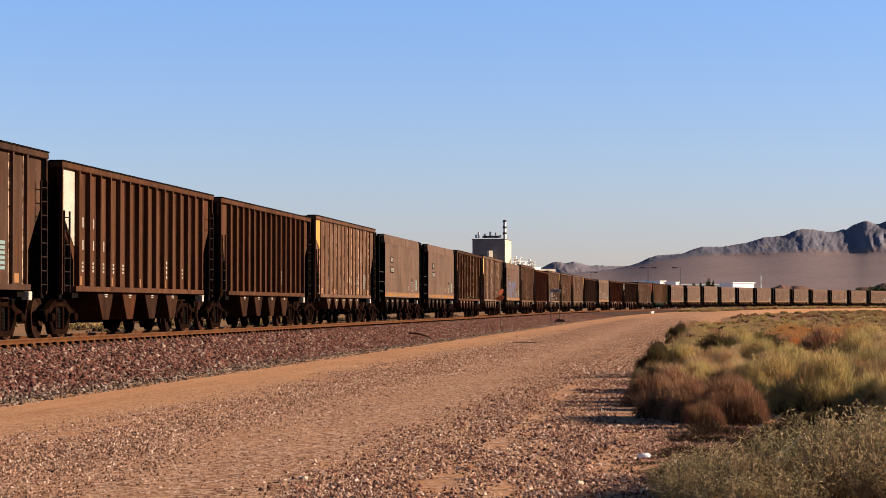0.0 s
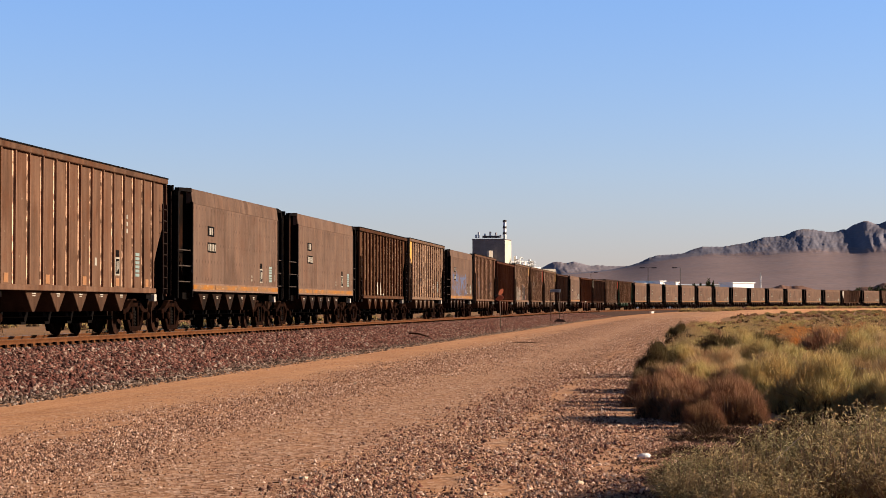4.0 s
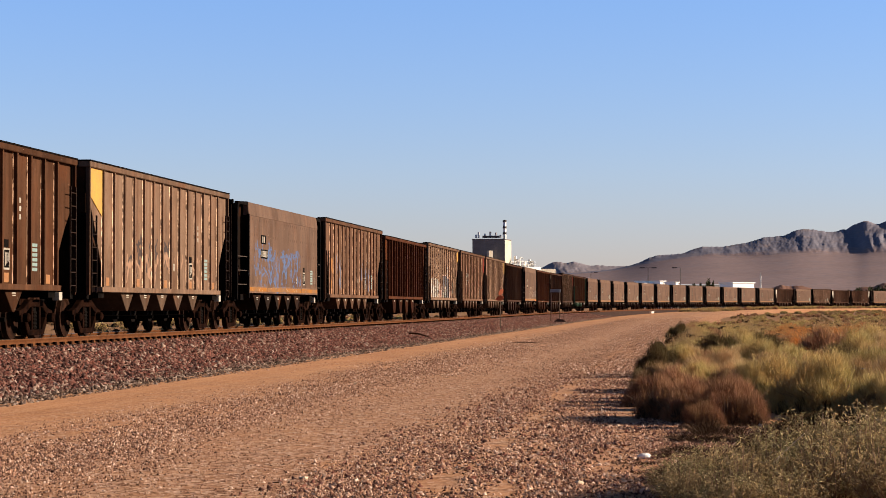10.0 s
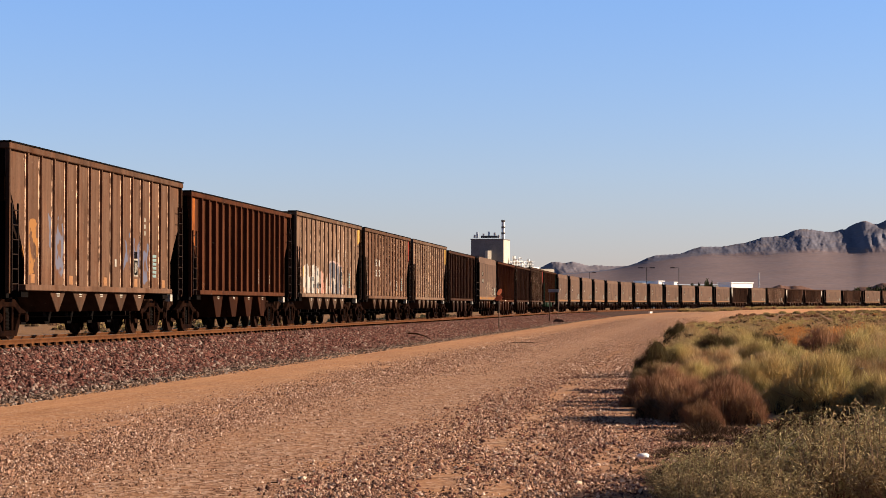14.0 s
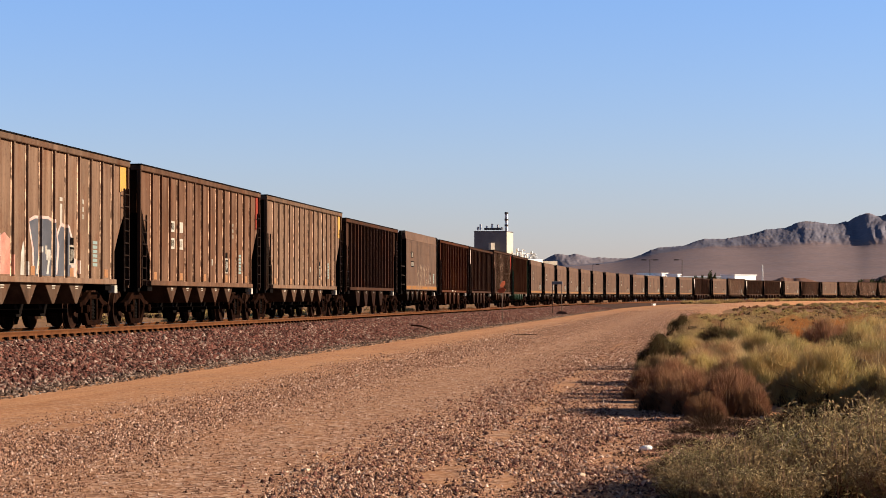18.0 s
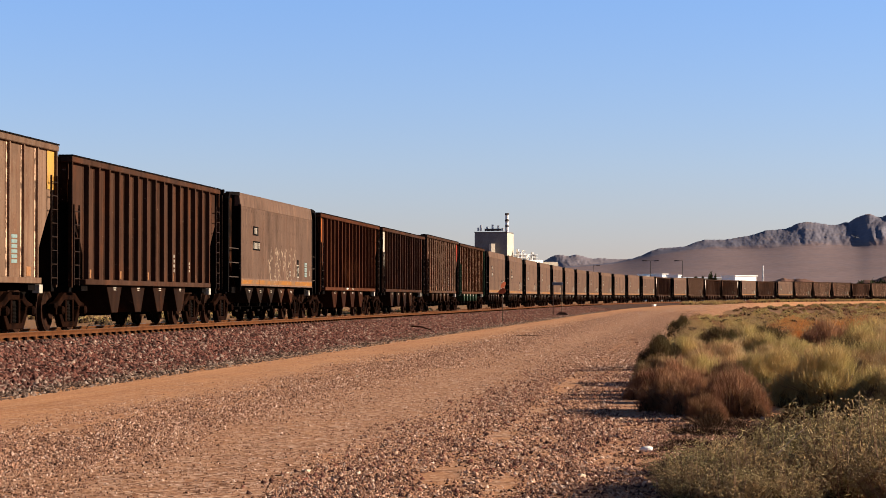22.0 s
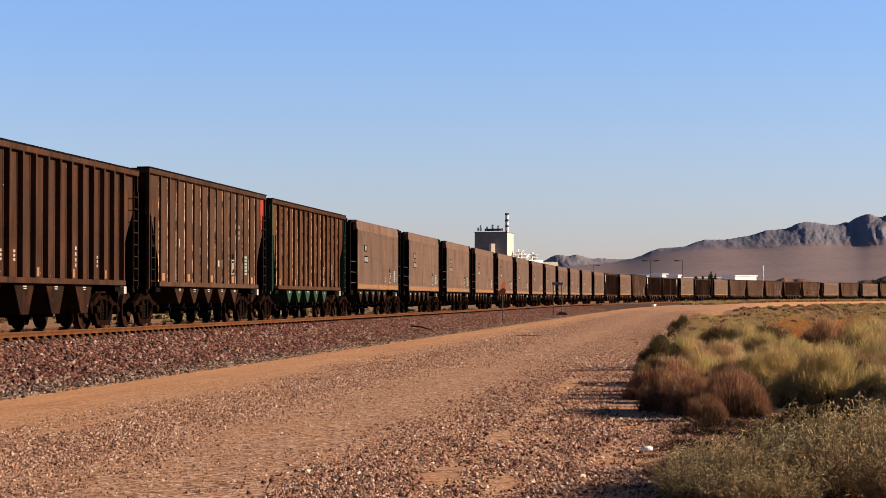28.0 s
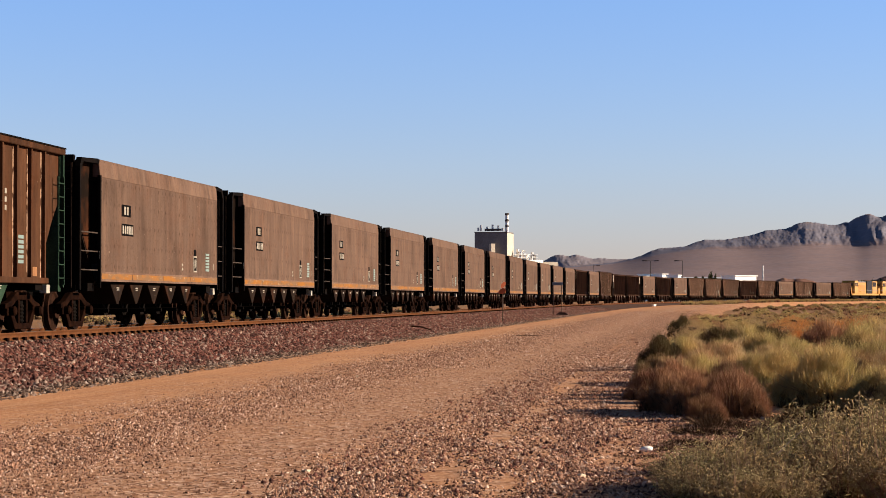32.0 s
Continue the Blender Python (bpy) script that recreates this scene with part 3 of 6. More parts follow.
def weight_panel(car, x, y):
    """A black panel with a white box and unreadable marks in it."""
    Geo().box(x - 0.15, x + 0.14, y - 0.006, y + 0.002, 1.86, 2.02).part("number_panel", BLACK, car, "black weight panel")
    Geo().box(x - 0.2, x + 0.2, y - 0.006, y + 0.002, 1.42, 1.85).part("number_panel", STENCIL, car, "white weight panel")
    Geo().box(x - 0.16, x + 0.16, y - 0.010, y, 1.46, 1.81).part("label_field", BLACK, car, "black field of the weight panel")
    g = Geo()
    for q in range(3):
        g.box(x - 0.11 + q * 0.085, x - 0.06 + q * 0.085, y - 0.014, y, 1.5 + 0.04 * q, 1.76)
    tagged(g.part("lettering", STENCIL, car), kind="stuff")


BASE = {0.06: 0.055, 0.085: 0.08, 0.122: 0.087}   # how far the side sheets lie behind the outside, by depth of post


def ribbed_car(chutes, ribs, deep, wide, TALL):
    """An open hopper car with outside posts. Returns the car and the parts that carry its colour."""
    car = new("hopper_car")
    col = underframe(car, chutes)
    base = BASE[deep]
    for s in (-1, 1):
        y = s * WIDE
        cut = [(-7.5, TALL - 0.11), (7.5, TALL - 0.11), (7.5, 2.85), (6.95, 2.35), (6.25, 1.55), (6.25, 1.10), (-6.25, 1.10), (-6.25, 1.6), (-6.85, 2.5), (-7.5, 3.35)]
        a, b = sorted((y - s * (base + 0.03), y - s * base))
        col.append(Geo().prism(cut, a, b).part("side_sheet", PAINT, car))
        a, b = sorted((y - s * 0.28, y + s * 0.04))
        col.append(Geo().box(-7.57, 7.57, a, b, TALL - 0.13, TALL).part("top_chord", PAINT, car, bevel=0.015))
        a, b = sorted((y - s * 0.28, y + s * 0.05))
        Geo().box(-7.58, 7.58, a, b, TALL, TALL + 0.03).part("top_rim", BLACK, car)
        a, b = sorted((y - s * 0.28, y + s * 0.02))
        col.append(Geo().box(-6.4, 6.4, a, b, 1.02, 1.14).part("side_sill", PAINT, car, bevel=0.01))
        flat, lip, out = y - s * base, y - s * (base - 0.008), y - s * base + s * deep
        hat = [(-wide - 0.07, flat), (-wide - 0.07, lip), (-wide, lip), (-wide, out), (wide, out), (wide, lip), (wide + 0.07, lip), (wide + 0.07, flat)]
        me = Geo().prism(hat, 1.14, TALL - 0.125, "z").mesh("post")
        me.materials.append(PAINT)
        me.materials.append(WORN)
        for q in me.polygons:                      # scuffed along the flanges
            q.material_index = int(chutes == 5 and abs(q.center.x) > wide + 0.001)
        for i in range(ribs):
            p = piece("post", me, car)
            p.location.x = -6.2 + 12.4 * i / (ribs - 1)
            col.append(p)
        for e in (-1, 1):
            a, b = sorted((y - s * 0.06, y + s * 0.02))
            col.append(Geo().box(e * 7.5 - 0.04, e * 7.5 + 0.04, a, b, 0.95, TALL - 0.125).part("corner_post", PAINT, car))
            ladder(car, e * 7.44 - (0.0 if e < 0 else 0.42), y + s * 0.035, 1.0, 2.75 if e < 0 else 3.3, 0.42, 6 if e < 0 else 8)
    for e in (-1, 1):
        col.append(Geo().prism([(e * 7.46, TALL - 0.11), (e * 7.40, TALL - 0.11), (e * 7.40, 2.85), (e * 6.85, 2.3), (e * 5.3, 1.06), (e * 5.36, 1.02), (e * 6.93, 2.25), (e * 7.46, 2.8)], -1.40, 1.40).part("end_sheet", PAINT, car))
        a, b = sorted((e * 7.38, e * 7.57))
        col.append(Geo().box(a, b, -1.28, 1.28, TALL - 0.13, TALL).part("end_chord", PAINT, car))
        # black plate added across each end, as dark as its shadow
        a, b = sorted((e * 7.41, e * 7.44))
        Geo().box(a, b, -1.455, 1.455, 0.96, TALL - 0.14).part("end_plate", BLACK, car, "black end plate, dark for the car end in shadow")
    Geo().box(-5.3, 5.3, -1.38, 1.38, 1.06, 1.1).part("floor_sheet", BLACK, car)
    y = -WIDE + base
    bay = lambda k: -6.2 + 12.4 * (k + 0.5) / (ribs - 1)
    for k in (0, 3, 6, 9, 12):
        Geo().box(bay(k) - 0.15, bay(k) + 0.15, y - 0.006, y + 0.002, 1.17, 1.36).part("reflector", ORANGE, car, "small orange reflector patch")
    if chutes == 5:
        weight_panel(car, bay(9), y)
        for q in range(6):
            Geo().box(bay(11) - 0.2, bay(11) + 0.18, y - 0.006, y + 0.002, 1.42 + q * 0.1, 1.42 + q * 0.1 + 0.07).part("data_label", TEAL, car, "pale teal data label")
        Geo().box(bay(7) - 0.1, bay(7) + 0.06, y - 0.006, y + 0.002, 1.62, 1.8).part("small_label", STENCIL, car, "small white label")
        bars(car, bay(10) - 0.12, y, 2.45, 0.2, 0.5, 3)
    else:
        bars(car, bay(9) + 0.16, y, 1.4, 0.2, 0.5, 4)
        bars(car, bay(11) + 0.18, y, 1.42, 0.16, 0.3, 3)
        bars(car, bay(12) - 0.16, y, 3.3, 0.26, 0.2, 3)
    return car, col


def smooth_car():
    """A smooth-sided hopper car with open end bays."""
    car = new("hopper_car")
    col = underframe(car, 5)
    for s in (-1, 1):
        y = s * (WIDE + 0.06)
        a, b = sorted((y - s * 0.05, y))
        col.append(Geo().box(-5.85, 6.5, a, b, 1.32, 3.46).part("side_sheet", FADED, car))
        a, b = sorted((y - s * 0.05, y + s * 0.012))
        col.append(Geo().box(-5.85, 6.5, a, b, 1.10, 1.32).part("side_sill", FADED, car))
        # the sloped upper band, with rounded fall at both ends
        band = [(y - s * 0.06, 3.46), (y + s * 0.008, 3.46), (y - s * 0.03, 3.80), (y - s * 0.06, TALL), (y - s * 0.18, TALL), (y - s * 0.18, 3.46)]
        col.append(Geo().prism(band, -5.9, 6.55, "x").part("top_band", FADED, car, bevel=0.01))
        a, b = sorted((y - s * 0.28, y - s * 0.25))
        rec = [(-7.42, 3.78), (-5.85, 3.78), (-5.85, 1.6), (-6.25, 1.95), (-6.8, 2.5), (-7.15, 3.1)]
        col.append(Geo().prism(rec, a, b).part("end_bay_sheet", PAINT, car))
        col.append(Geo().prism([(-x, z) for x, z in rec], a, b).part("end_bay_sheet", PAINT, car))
        for e in (-1, 1):
            q = 5.9 if e < 0 else 6.55
            a, b = sorted((y - s * 0.14, y - s * 0.02))
            Geo().prism([(e * 7.5, 0.9), (e * 7.5, 3.62), (e * 7.36, 3.82), (e * (q + 0.12), 3.87), (e * q, 3.87), (e * q, 3.76), (e * 7.2, 3.74), (e * 7.38, 3.55), (e * 7.38, 0.9)], a, b).part("corner_frame", BLACK, car)
            a, b = sorted((y - s * 0.05, y + s * 0.02))
            Geo().box(e * q - 0.045, e * q + 0.045, a, b, 0.95, 3.5).part("corner_post", BLACK, car)
            for k in range(3):
                a = y - s * 0.05
                Geo().tube((e * q, a, 1.35 + k * 0.42), (e * 7.44, a, 1.35 + k * 0.42), 0.016, 6).part("grab_iron", BARE, car)
    for e in (-1, 1):
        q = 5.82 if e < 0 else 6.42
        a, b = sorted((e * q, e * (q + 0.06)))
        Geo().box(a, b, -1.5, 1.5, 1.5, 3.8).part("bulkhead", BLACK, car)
        # plate coloured black for the shadow on the car's end
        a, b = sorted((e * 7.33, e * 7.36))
        Geo().box(a, b, -1.45, 1.45, 0.96, 3.75).part("end_plate", BLACK, car, "black end plate, dark for the car end in shadow")
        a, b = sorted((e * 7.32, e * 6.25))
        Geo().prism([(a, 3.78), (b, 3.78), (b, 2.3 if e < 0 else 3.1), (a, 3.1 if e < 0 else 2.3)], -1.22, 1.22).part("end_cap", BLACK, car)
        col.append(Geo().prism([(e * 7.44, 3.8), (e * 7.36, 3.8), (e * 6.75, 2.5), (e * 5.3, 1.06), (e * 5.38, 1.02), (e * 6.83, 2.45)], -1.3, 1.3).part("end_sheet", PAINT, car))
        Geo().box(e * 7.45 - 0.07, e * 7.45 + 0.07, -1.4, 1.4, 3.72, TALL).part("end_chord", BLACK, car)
        ladder(car, e * 7.52, -1.35, 0.95, 3.7, 0.42, 7, "y")
    y = -WIDE - 0.06
    for z, k, w in ((2.64, 2, 0.85), (2.19, 5, 1.1)):
        Geo().box(-4.0, -4.0 + w, y - 0.005, y + 0.002, z, z + 0.28).part("number_panel", BLACK, car, "dark stencil panel")
        bars(car, -3.92 if k > 2 else -3.78, y - 0.004, z + 0.045, 1.02 if k > 2 else 0.5, 0.31, 1, k, STENCIL, 0.6)
    weight_panel(car, 3.75, y)
    for k in range(6):
        Geo().box(5.05, 5.5, y - 0.006, y + 0.002, 1.46 + k * 0.085, 1.52 + k * 0.085).part("data_label", TEAL, car, "pale teal data label")
    bars(car, 2.2, y, 1.45, 0.22, 0.22, 2)
    bars(car, -5.95, y, 1.6, 0.14, 0.3, 1)
    bars(car, 6.0, y, 1.5, 0.1, 0.3, 1)
    for x0, x1 in ((-5.8, -3.05), (-3.0, 0.05), (0.1, 3.15), (3.2, 6.45)):
        Geo().box(x0, x1, y - 0.018, y + 0.002, 1.15, 1.28).part("reflector", STRIPE, car, "worn orange stripe")
    Geo().box(-5.3, 5.3, -1.38, 1.38, 1.06, 1.1).part("floor_sheet", BLACK, car)
    return car, col


# colours of body paint: brown, rust, tan, olive, grey-tan, near-black
BROWN, RUST, TAN, OLIVE, GREY, DARK = (0.098, 0.045, 0.025), (0.082, 0.030, 0.015), (0.160, 0.089, 0.057), (0.084, 0.047, 0.031), (0.134, 0.085, 0.062), (0.062, 0.032, 0.021)
UMBER = (0.088, 0.042, 0.023)
PALE = (0.205, 0.130, 0.088)
WORDS = {BROWN: "dark brown", RUST: "rust-brown", TAN: "tan", OLIVE: "olive-brown", GREY: "faded grey-tan", DARK: "blackish brown", PALE: "pale tan", UMBER: "warm brown"}
# for each car, front to back: build and colour
LIST = [("mid", OLIVE), ("deep", BROWN), ("deep", BROWN), ("fine", TAN), ("smooth", GREY), ("smooth", GREY), ("mid", UMBER), ("fine", PALE),
        ("smooth", GREY), ("fine", TAN), ("deep", RUST), ("fine", PALE), ("fine", TAN), ("fine", PALE), ("deep", DARK), ("smooth", GREY),
        ("deep", RUST), ("deep", DARK), ("fine", OLIVE), ("mid", UMBER)] + [("smooth", GREY)] * 12 + [
        ("deep", DARK), ("smooth", GREY), ("fine", OLIVE), ("deep", DARK), ("deep", DARK), ("smooth", GREY), ("deep", DARK), ("smooth", GREY),
        ("fine", OLIVE), ("fine", OLIVE), ("fine", OLIVE), ("deep", DARK), ("fine", OLIVE), ("smooth", GREY), ("fine", OLIVE), ("smooth", GREY), ("fine", OLIVE)]


REDPAINT = grainy("faded_red_paint", (0.18, 0.03, 0.018), (0.132, 0.021, 0.0132), 3, 0.7)
RUSTY = grainy("bright_fresh_rust", (0.22, 0.062, 0.014), (0.10, 0.03, 0.010), 2, 0.8)
GREEN = grainy("old_green_paint", (0.018, 0.036, 0.022), (0.012, 0.022, 0.014), 3, 0.7)
SPRAY = {9: paint_mat("blue_sprayed_tan", 0.45, [(-4.6, -3.4, 1.4, 2.5, (0.085, 0.085, 0.11), 1.3, 0.05), (1.6, 4.6, 1.4, 2.3, (0.075, 0.08, 0.115), 1.2, 0.045), (-6.5, -5.2, 1.5, 2.3, (0.20, 0.09, 0.03), 2.0, 0.08)]),
         7: paint_mat("sprayed_tan", 0.4, [(-4.2, 0.8, 1.5, 2.35, (0.03, 0.025, 0.025), 2.2, 0.03), (-4, 4, 1.3, 2.0, (0.2, 0.12, 0.08), 1.2, 0.02)]),
         8: paint_mat("sprayed_grey", 0.25, [(-5.0, 3.2, 1.3, 2.5, (0.05, 0.078, 0.15), 2.2, 0.008), (-4.6, 2.6, 1.4, 2.3, (0.055, 0.085, 0.16), 1.2, 0.010), (-4.4, -1.2, 2.22, 2.42, (0.05, 0.08, 0.155), 4.0, 0.06), (-0.4, 2.6, 2.22, 2.42, (0.05, 0.08, 0.155), 4.0, 0.06)], 0.3),
         15: paint_mat("sprayed_grey_white", 0.25, [(-1.5, 3.5, 1.35, 2.3, (0.20, 0.15, 0.11), 2.2, 0.006)], 0.3),
         16: paint_mat("streaked_rust", 0.8, [(-2.6, 1.8, 1.3, 2.2, (0.8, 0.74, 0.66), 2.6, 0.045)])}


def corner_panel(car, material, label, end=-1, tall=3.80, z0=2.9, z1=2.0, inner=6.28, back=0.051):
    a, b = sorted((end * 7.46, end * inner))
    lo, hi = (z0, z1) if end < 0 else (z1, z0)
    Geo().prism([(a, tall - 0.13), (b, tall - 0.13), (b, hi), (a, lo)], -WIDE + back - 0.016, -WIDE + back).part("corner_panel", material, car, label)


SPRAYS = {"white": grainy("white_spray", (0.31, 0.285, 0.24), (0.19, 0.165, 0.13), 3.5, 0.6, 0, 0.1), "coral": grainy("coral_spray", (0.22, 0.075, 0.045), (0.30, 0.13, 0.085), 2.5, 0.6, 0, 0.1),
          "ink": grainy("charcoal_spray", (0.018, 0.018, 0.022), (0.045, 0.042, 0.046), 1.8, 0.6, 0, 0.1), "black": grainy("black_spray", (0.006, 0.006, 0.007), (0.012, 0.011, 0.011), 3, 0.6, 0, 0.1),
          "pink": grainy("pink_spray", (0.26, 0.15, 0.125), (0.33, 0.25, 0.21), 3, 0.6, 0, 0.1), "amber": grainy("amber_spray", (0.42, 0.17, 0.02), (0.34, 0.13, 0.02), 3, 0.6, 0, 0.1)}
# colour, layer and outline of each sprayed patch, along the car and above the rail
TAG_BIG = [("white", 0, [(-5.8, 1.17), (-5.78, 1.7), (-5.6, 2.12), (-5.1, 2.22), (-4.7, 2.12), (-4.62, 1.72), (-4.25, 1.76), (-4.15, 2.14), (-3.5, 2.2), (-3.0, 2.02), (-2.6, 2.12), (-2.3, 1.9), (-2.2, 1.17)]),
           ("coral", 0, [(-2.2, 1.17), (-2.25, 1.9), (-1.9, 2.0), (-1.5, 1.86), (-1.55, 1.6), (-1.2, 1.5), (-1.3, 1.17)]), ("amber", 1, [(-5.9, 1.75), (-5.9, 2.08), (-5.66, 2.1), (-5.7, 1.72)]),
           ("black", 1, [(-5.12, 1.2), (-5.05, 1.55), (-4.92, 1.2)]), ("black", 1, [(-4.1, 1.62), (-4.1, 1.74), (-3.62, 1.74), (-3.6, 1.6)]), ("black", 1, [(-2.95, 1.82), (-2.72, 2.06), (-2.6, 1.8)]),
           ("black", 1, [(-2.95, 1.34), (-2.9, 1.5), (-2.6, 1.58), (-2.34, 1.5), (-2.4, 1.33)]), ("black", 1, [(-3.72, 1.36), (-3.74, 1.5), (-3.4, 1.5), (-3.36, 1.34)]),
           ("white", 0, [(-0.85, 1.17), (-0.8, 1.62), (-0.66, 1.86), (-0.52, 1.6), (-0.4, 1.17)]),
           ("pink", 0, [(-0.36, 2.3), (0.1, 2.40), (1.1, 2.42), (1.62, 2.34), (1.75, 2.1), (2.0, 2.32), (2.7, 2.26), (2.95, 2.0), (2.9, 1.6), (3.5, 1.5), (3.3, 1.17), (0.0, 1.17), (-0.05, 1.7)]),
           ("ink", 1, [(-0.26, 2.26), (0.15, 2.34), (1.05, 2.36), (1.5, 2.28), (1.72, 1.95), (2.02, 2.24), (2.62, 2.2), (2.82, 1.98), (2.75, 1.5), (3.0, 1.17), (0.12, 1.17), (0.06, 1.72)]),
           ("white", 2, [(0.2, 1.2), (0.42, 1.7), (0.35, 2.05), (0.5, 1.72), (0.34, 1.2)]), ("white", 2, [(0.95, 1.2), (1.08, 1.55), (1.45, 1.62), (1.2, 1.5), (1.1, 1.2)]), ("pink", 2, [(1.62, 1.2), (1.75, 1.8), (1.66, 2.2), (1.9, 1.8), (1.75, 1.2)]),
           ("white", 2, [(0.95, 1.5), (0.95, 1.72), (1.25, 1.72), (1.25, 1.5)]), ("white", 0, [(1.95, 2.3), (1.95, 2.72), (2.12, 2.72), (2.12, 2.3)]), ("white", 0, [(1.93, 2.78), (1.93, 2.86), (2.14, 2.86), (2.14, 2.78)])]
TAG_SMALL = [("white", 0, [(-2.12, 1.2), (-2.1, 1.5), (-1.95, 1.72), (-1.7, 1.74), (-1.52, 1.5), (-1.5, 1.2)]), ("white", 0, [(-1.2, 1.17), (-1.2, 1.6), (-0.98, 1.84), (-0.72, 1.7), (-0.45, 1.17)]),
             ("white", 0, [(-0.36, 1.17), (-0.3, 1.5), (-0.12, 1.58), (0.1, 1.4), (0.3, 1.17)])]


def sprayed(car, tag, depth, deep, wide, ribs=14):
    """Films of spray paint over the side sheet and round the posts that stand before it."""
    back = -WIDE + depth
    for hue, layer, outline in tag:
        y = back - 0.003 - 0.002 * layer
        g = Geo().prism(outline, y, back + 0.002)
        xs = [q[0] for q in outline]
        for i in range(ribs):
            x = -6.2 + 12.4 * i / (ribs - 1)
            if not min(xs) < x < max(xs):
                continue
            cross = sorted(a[1] + (b[1] - a[1]) * (x - a[0]) / (b[0] - a[0]) for a, b in zip(outline, outline[1:] + outline[:1]) if (a[0] - x) * (b[0] - x) < 0)
            t = 0.003 + 0.002 * layer
            for lo, hi in zip(cross[::2], cross[1::2]):
                g.box(x - wide - t, x + wide + t, back - deep - t, back, lo, hi)
        g.part("spray_paint", SPRAYS[hue], car, {"ink": "charcoal", "amber": "orange"}.get(hue, hue) + " spray-painted patch")


def specials(cars):
    sprayed(cars[11], TAG_BIG, 0.055, 0.06, 0.036)
    sprayed(cars[6], TAG_SMALL, 0.08, 0.085, 0.04)
    for i in (1, 17):
        for k in range(5):                         # unreadable marks low on the first bays
            x, y = -6.2 + 12.4 * (k + 0.5) / 14 + 0.14, -WIDE + BASE[0.122]
            bars(cars[i], x, y, 1.46, 0.22, 0.26, 3)
            if k < 3:
                bars(cars[i], x + 0.03, y, 1.95, 0.16, 0.36, 1)
            if k < 2:
                bars(cars[i], x + 0.03, y, 2.45, 0.16, 0.36, 1)
    for i in (1, 17, 32, 35):
        corner_panel(cars[i], WHITE, "white painted corner panel", back=0.083)
    corner_panel(cars[36], WHITE, "white painted corner panel", 1, back=0.083)
    for i in (10, 16):
        corner_panel(cars[i], RUSTY, "rust-orange corner panel", -1, 3.80, 3.1, 2.3, 6.75, back=0.083)
    corner_panel(cars[11], YELLOW, "yellow painted corner panel", 1, 3.95, 3.3, 3.2, 6.9)
    corner_panel(cars[13], YELLOW, "yellow painted corner panel", 1, 3.95, 3.0, 3.0, 6.95)
    corner_panel(cars[12], REDPAINT, "faded red corner panel", 1, 3.95, 2.9, 2.8, 7.1)
    corner_panel(cars[18], REDPAINT, "faded red corner panel", 1, 3.95, 2.9, 2.8, 6.95)
    for i in (3, 7):
        corner_panel(cars[i], YELLOW, "yellow painted corner panel", -1, 3.95, 3.25, 2.75)
    for i, m in SPRAY.items():
        for o in cars[i].children:
            if o.name.startswith(("side_sheet", "side_sill")):
                o.material_slots[0].link = "OBJECT"
                o.material_slots[0].material = m
    for o in cars[19].children:
        if o.name.startswith(("end_", "corner_post", "hopper", "ladder")):
            o.material_slots[0].link = "OBJECT"
            o.material_slots[0].material = GREEN
    y = -WIDE + 0.02
    for x in (-4.0, -3.05):
        for z in (2.12, 2.56):
            Geo().box(x - 0.22, x + 0.22, y, y + 0.06, z - 0.14, z + 0.14).part("number_panel", BOXPAINT, cars[12], "cream stencil panel")
            if x < -3.5 or z < 2.5:
                bars(cars[12], x - 0.15, y, z - 0.08, 0.34, 0.27, 1, 3, BLACK)
    y = -WIDE + BASE[0.06]
    for x, z, k in ((-4.3, 2.5, 2), (-3.3, 2.5, 1), (-4.35, 2.06, 3), (-3.35, 2.06, 2)):
        bars(cars[18], x, y, z, 0.16 * k, 0.36, 1, k, STENCIL, 0.6)
    traits = {1: "with a white corner", 17: "with a white corner", 3: "with a yellow corner", 7: "with yellow corner, dark spray", 8: "with blue spray marks",
             11: "with white and black spray marks", 16: "with white streaks", 15: "with pale scribbles", 19: "with green ends", 12: "with four white panels"}
    for i, w in traits.items():
        kind, c = LIST[i]
        build = {"fine": "narrow-ribbed", "mid": "ribbed", "deep": "deep-ribbed", "smooth": "smooth-sided"}[kind]
        tagged(cars[i], f"{WORDS[c]} {build} coal hopper car {w}")


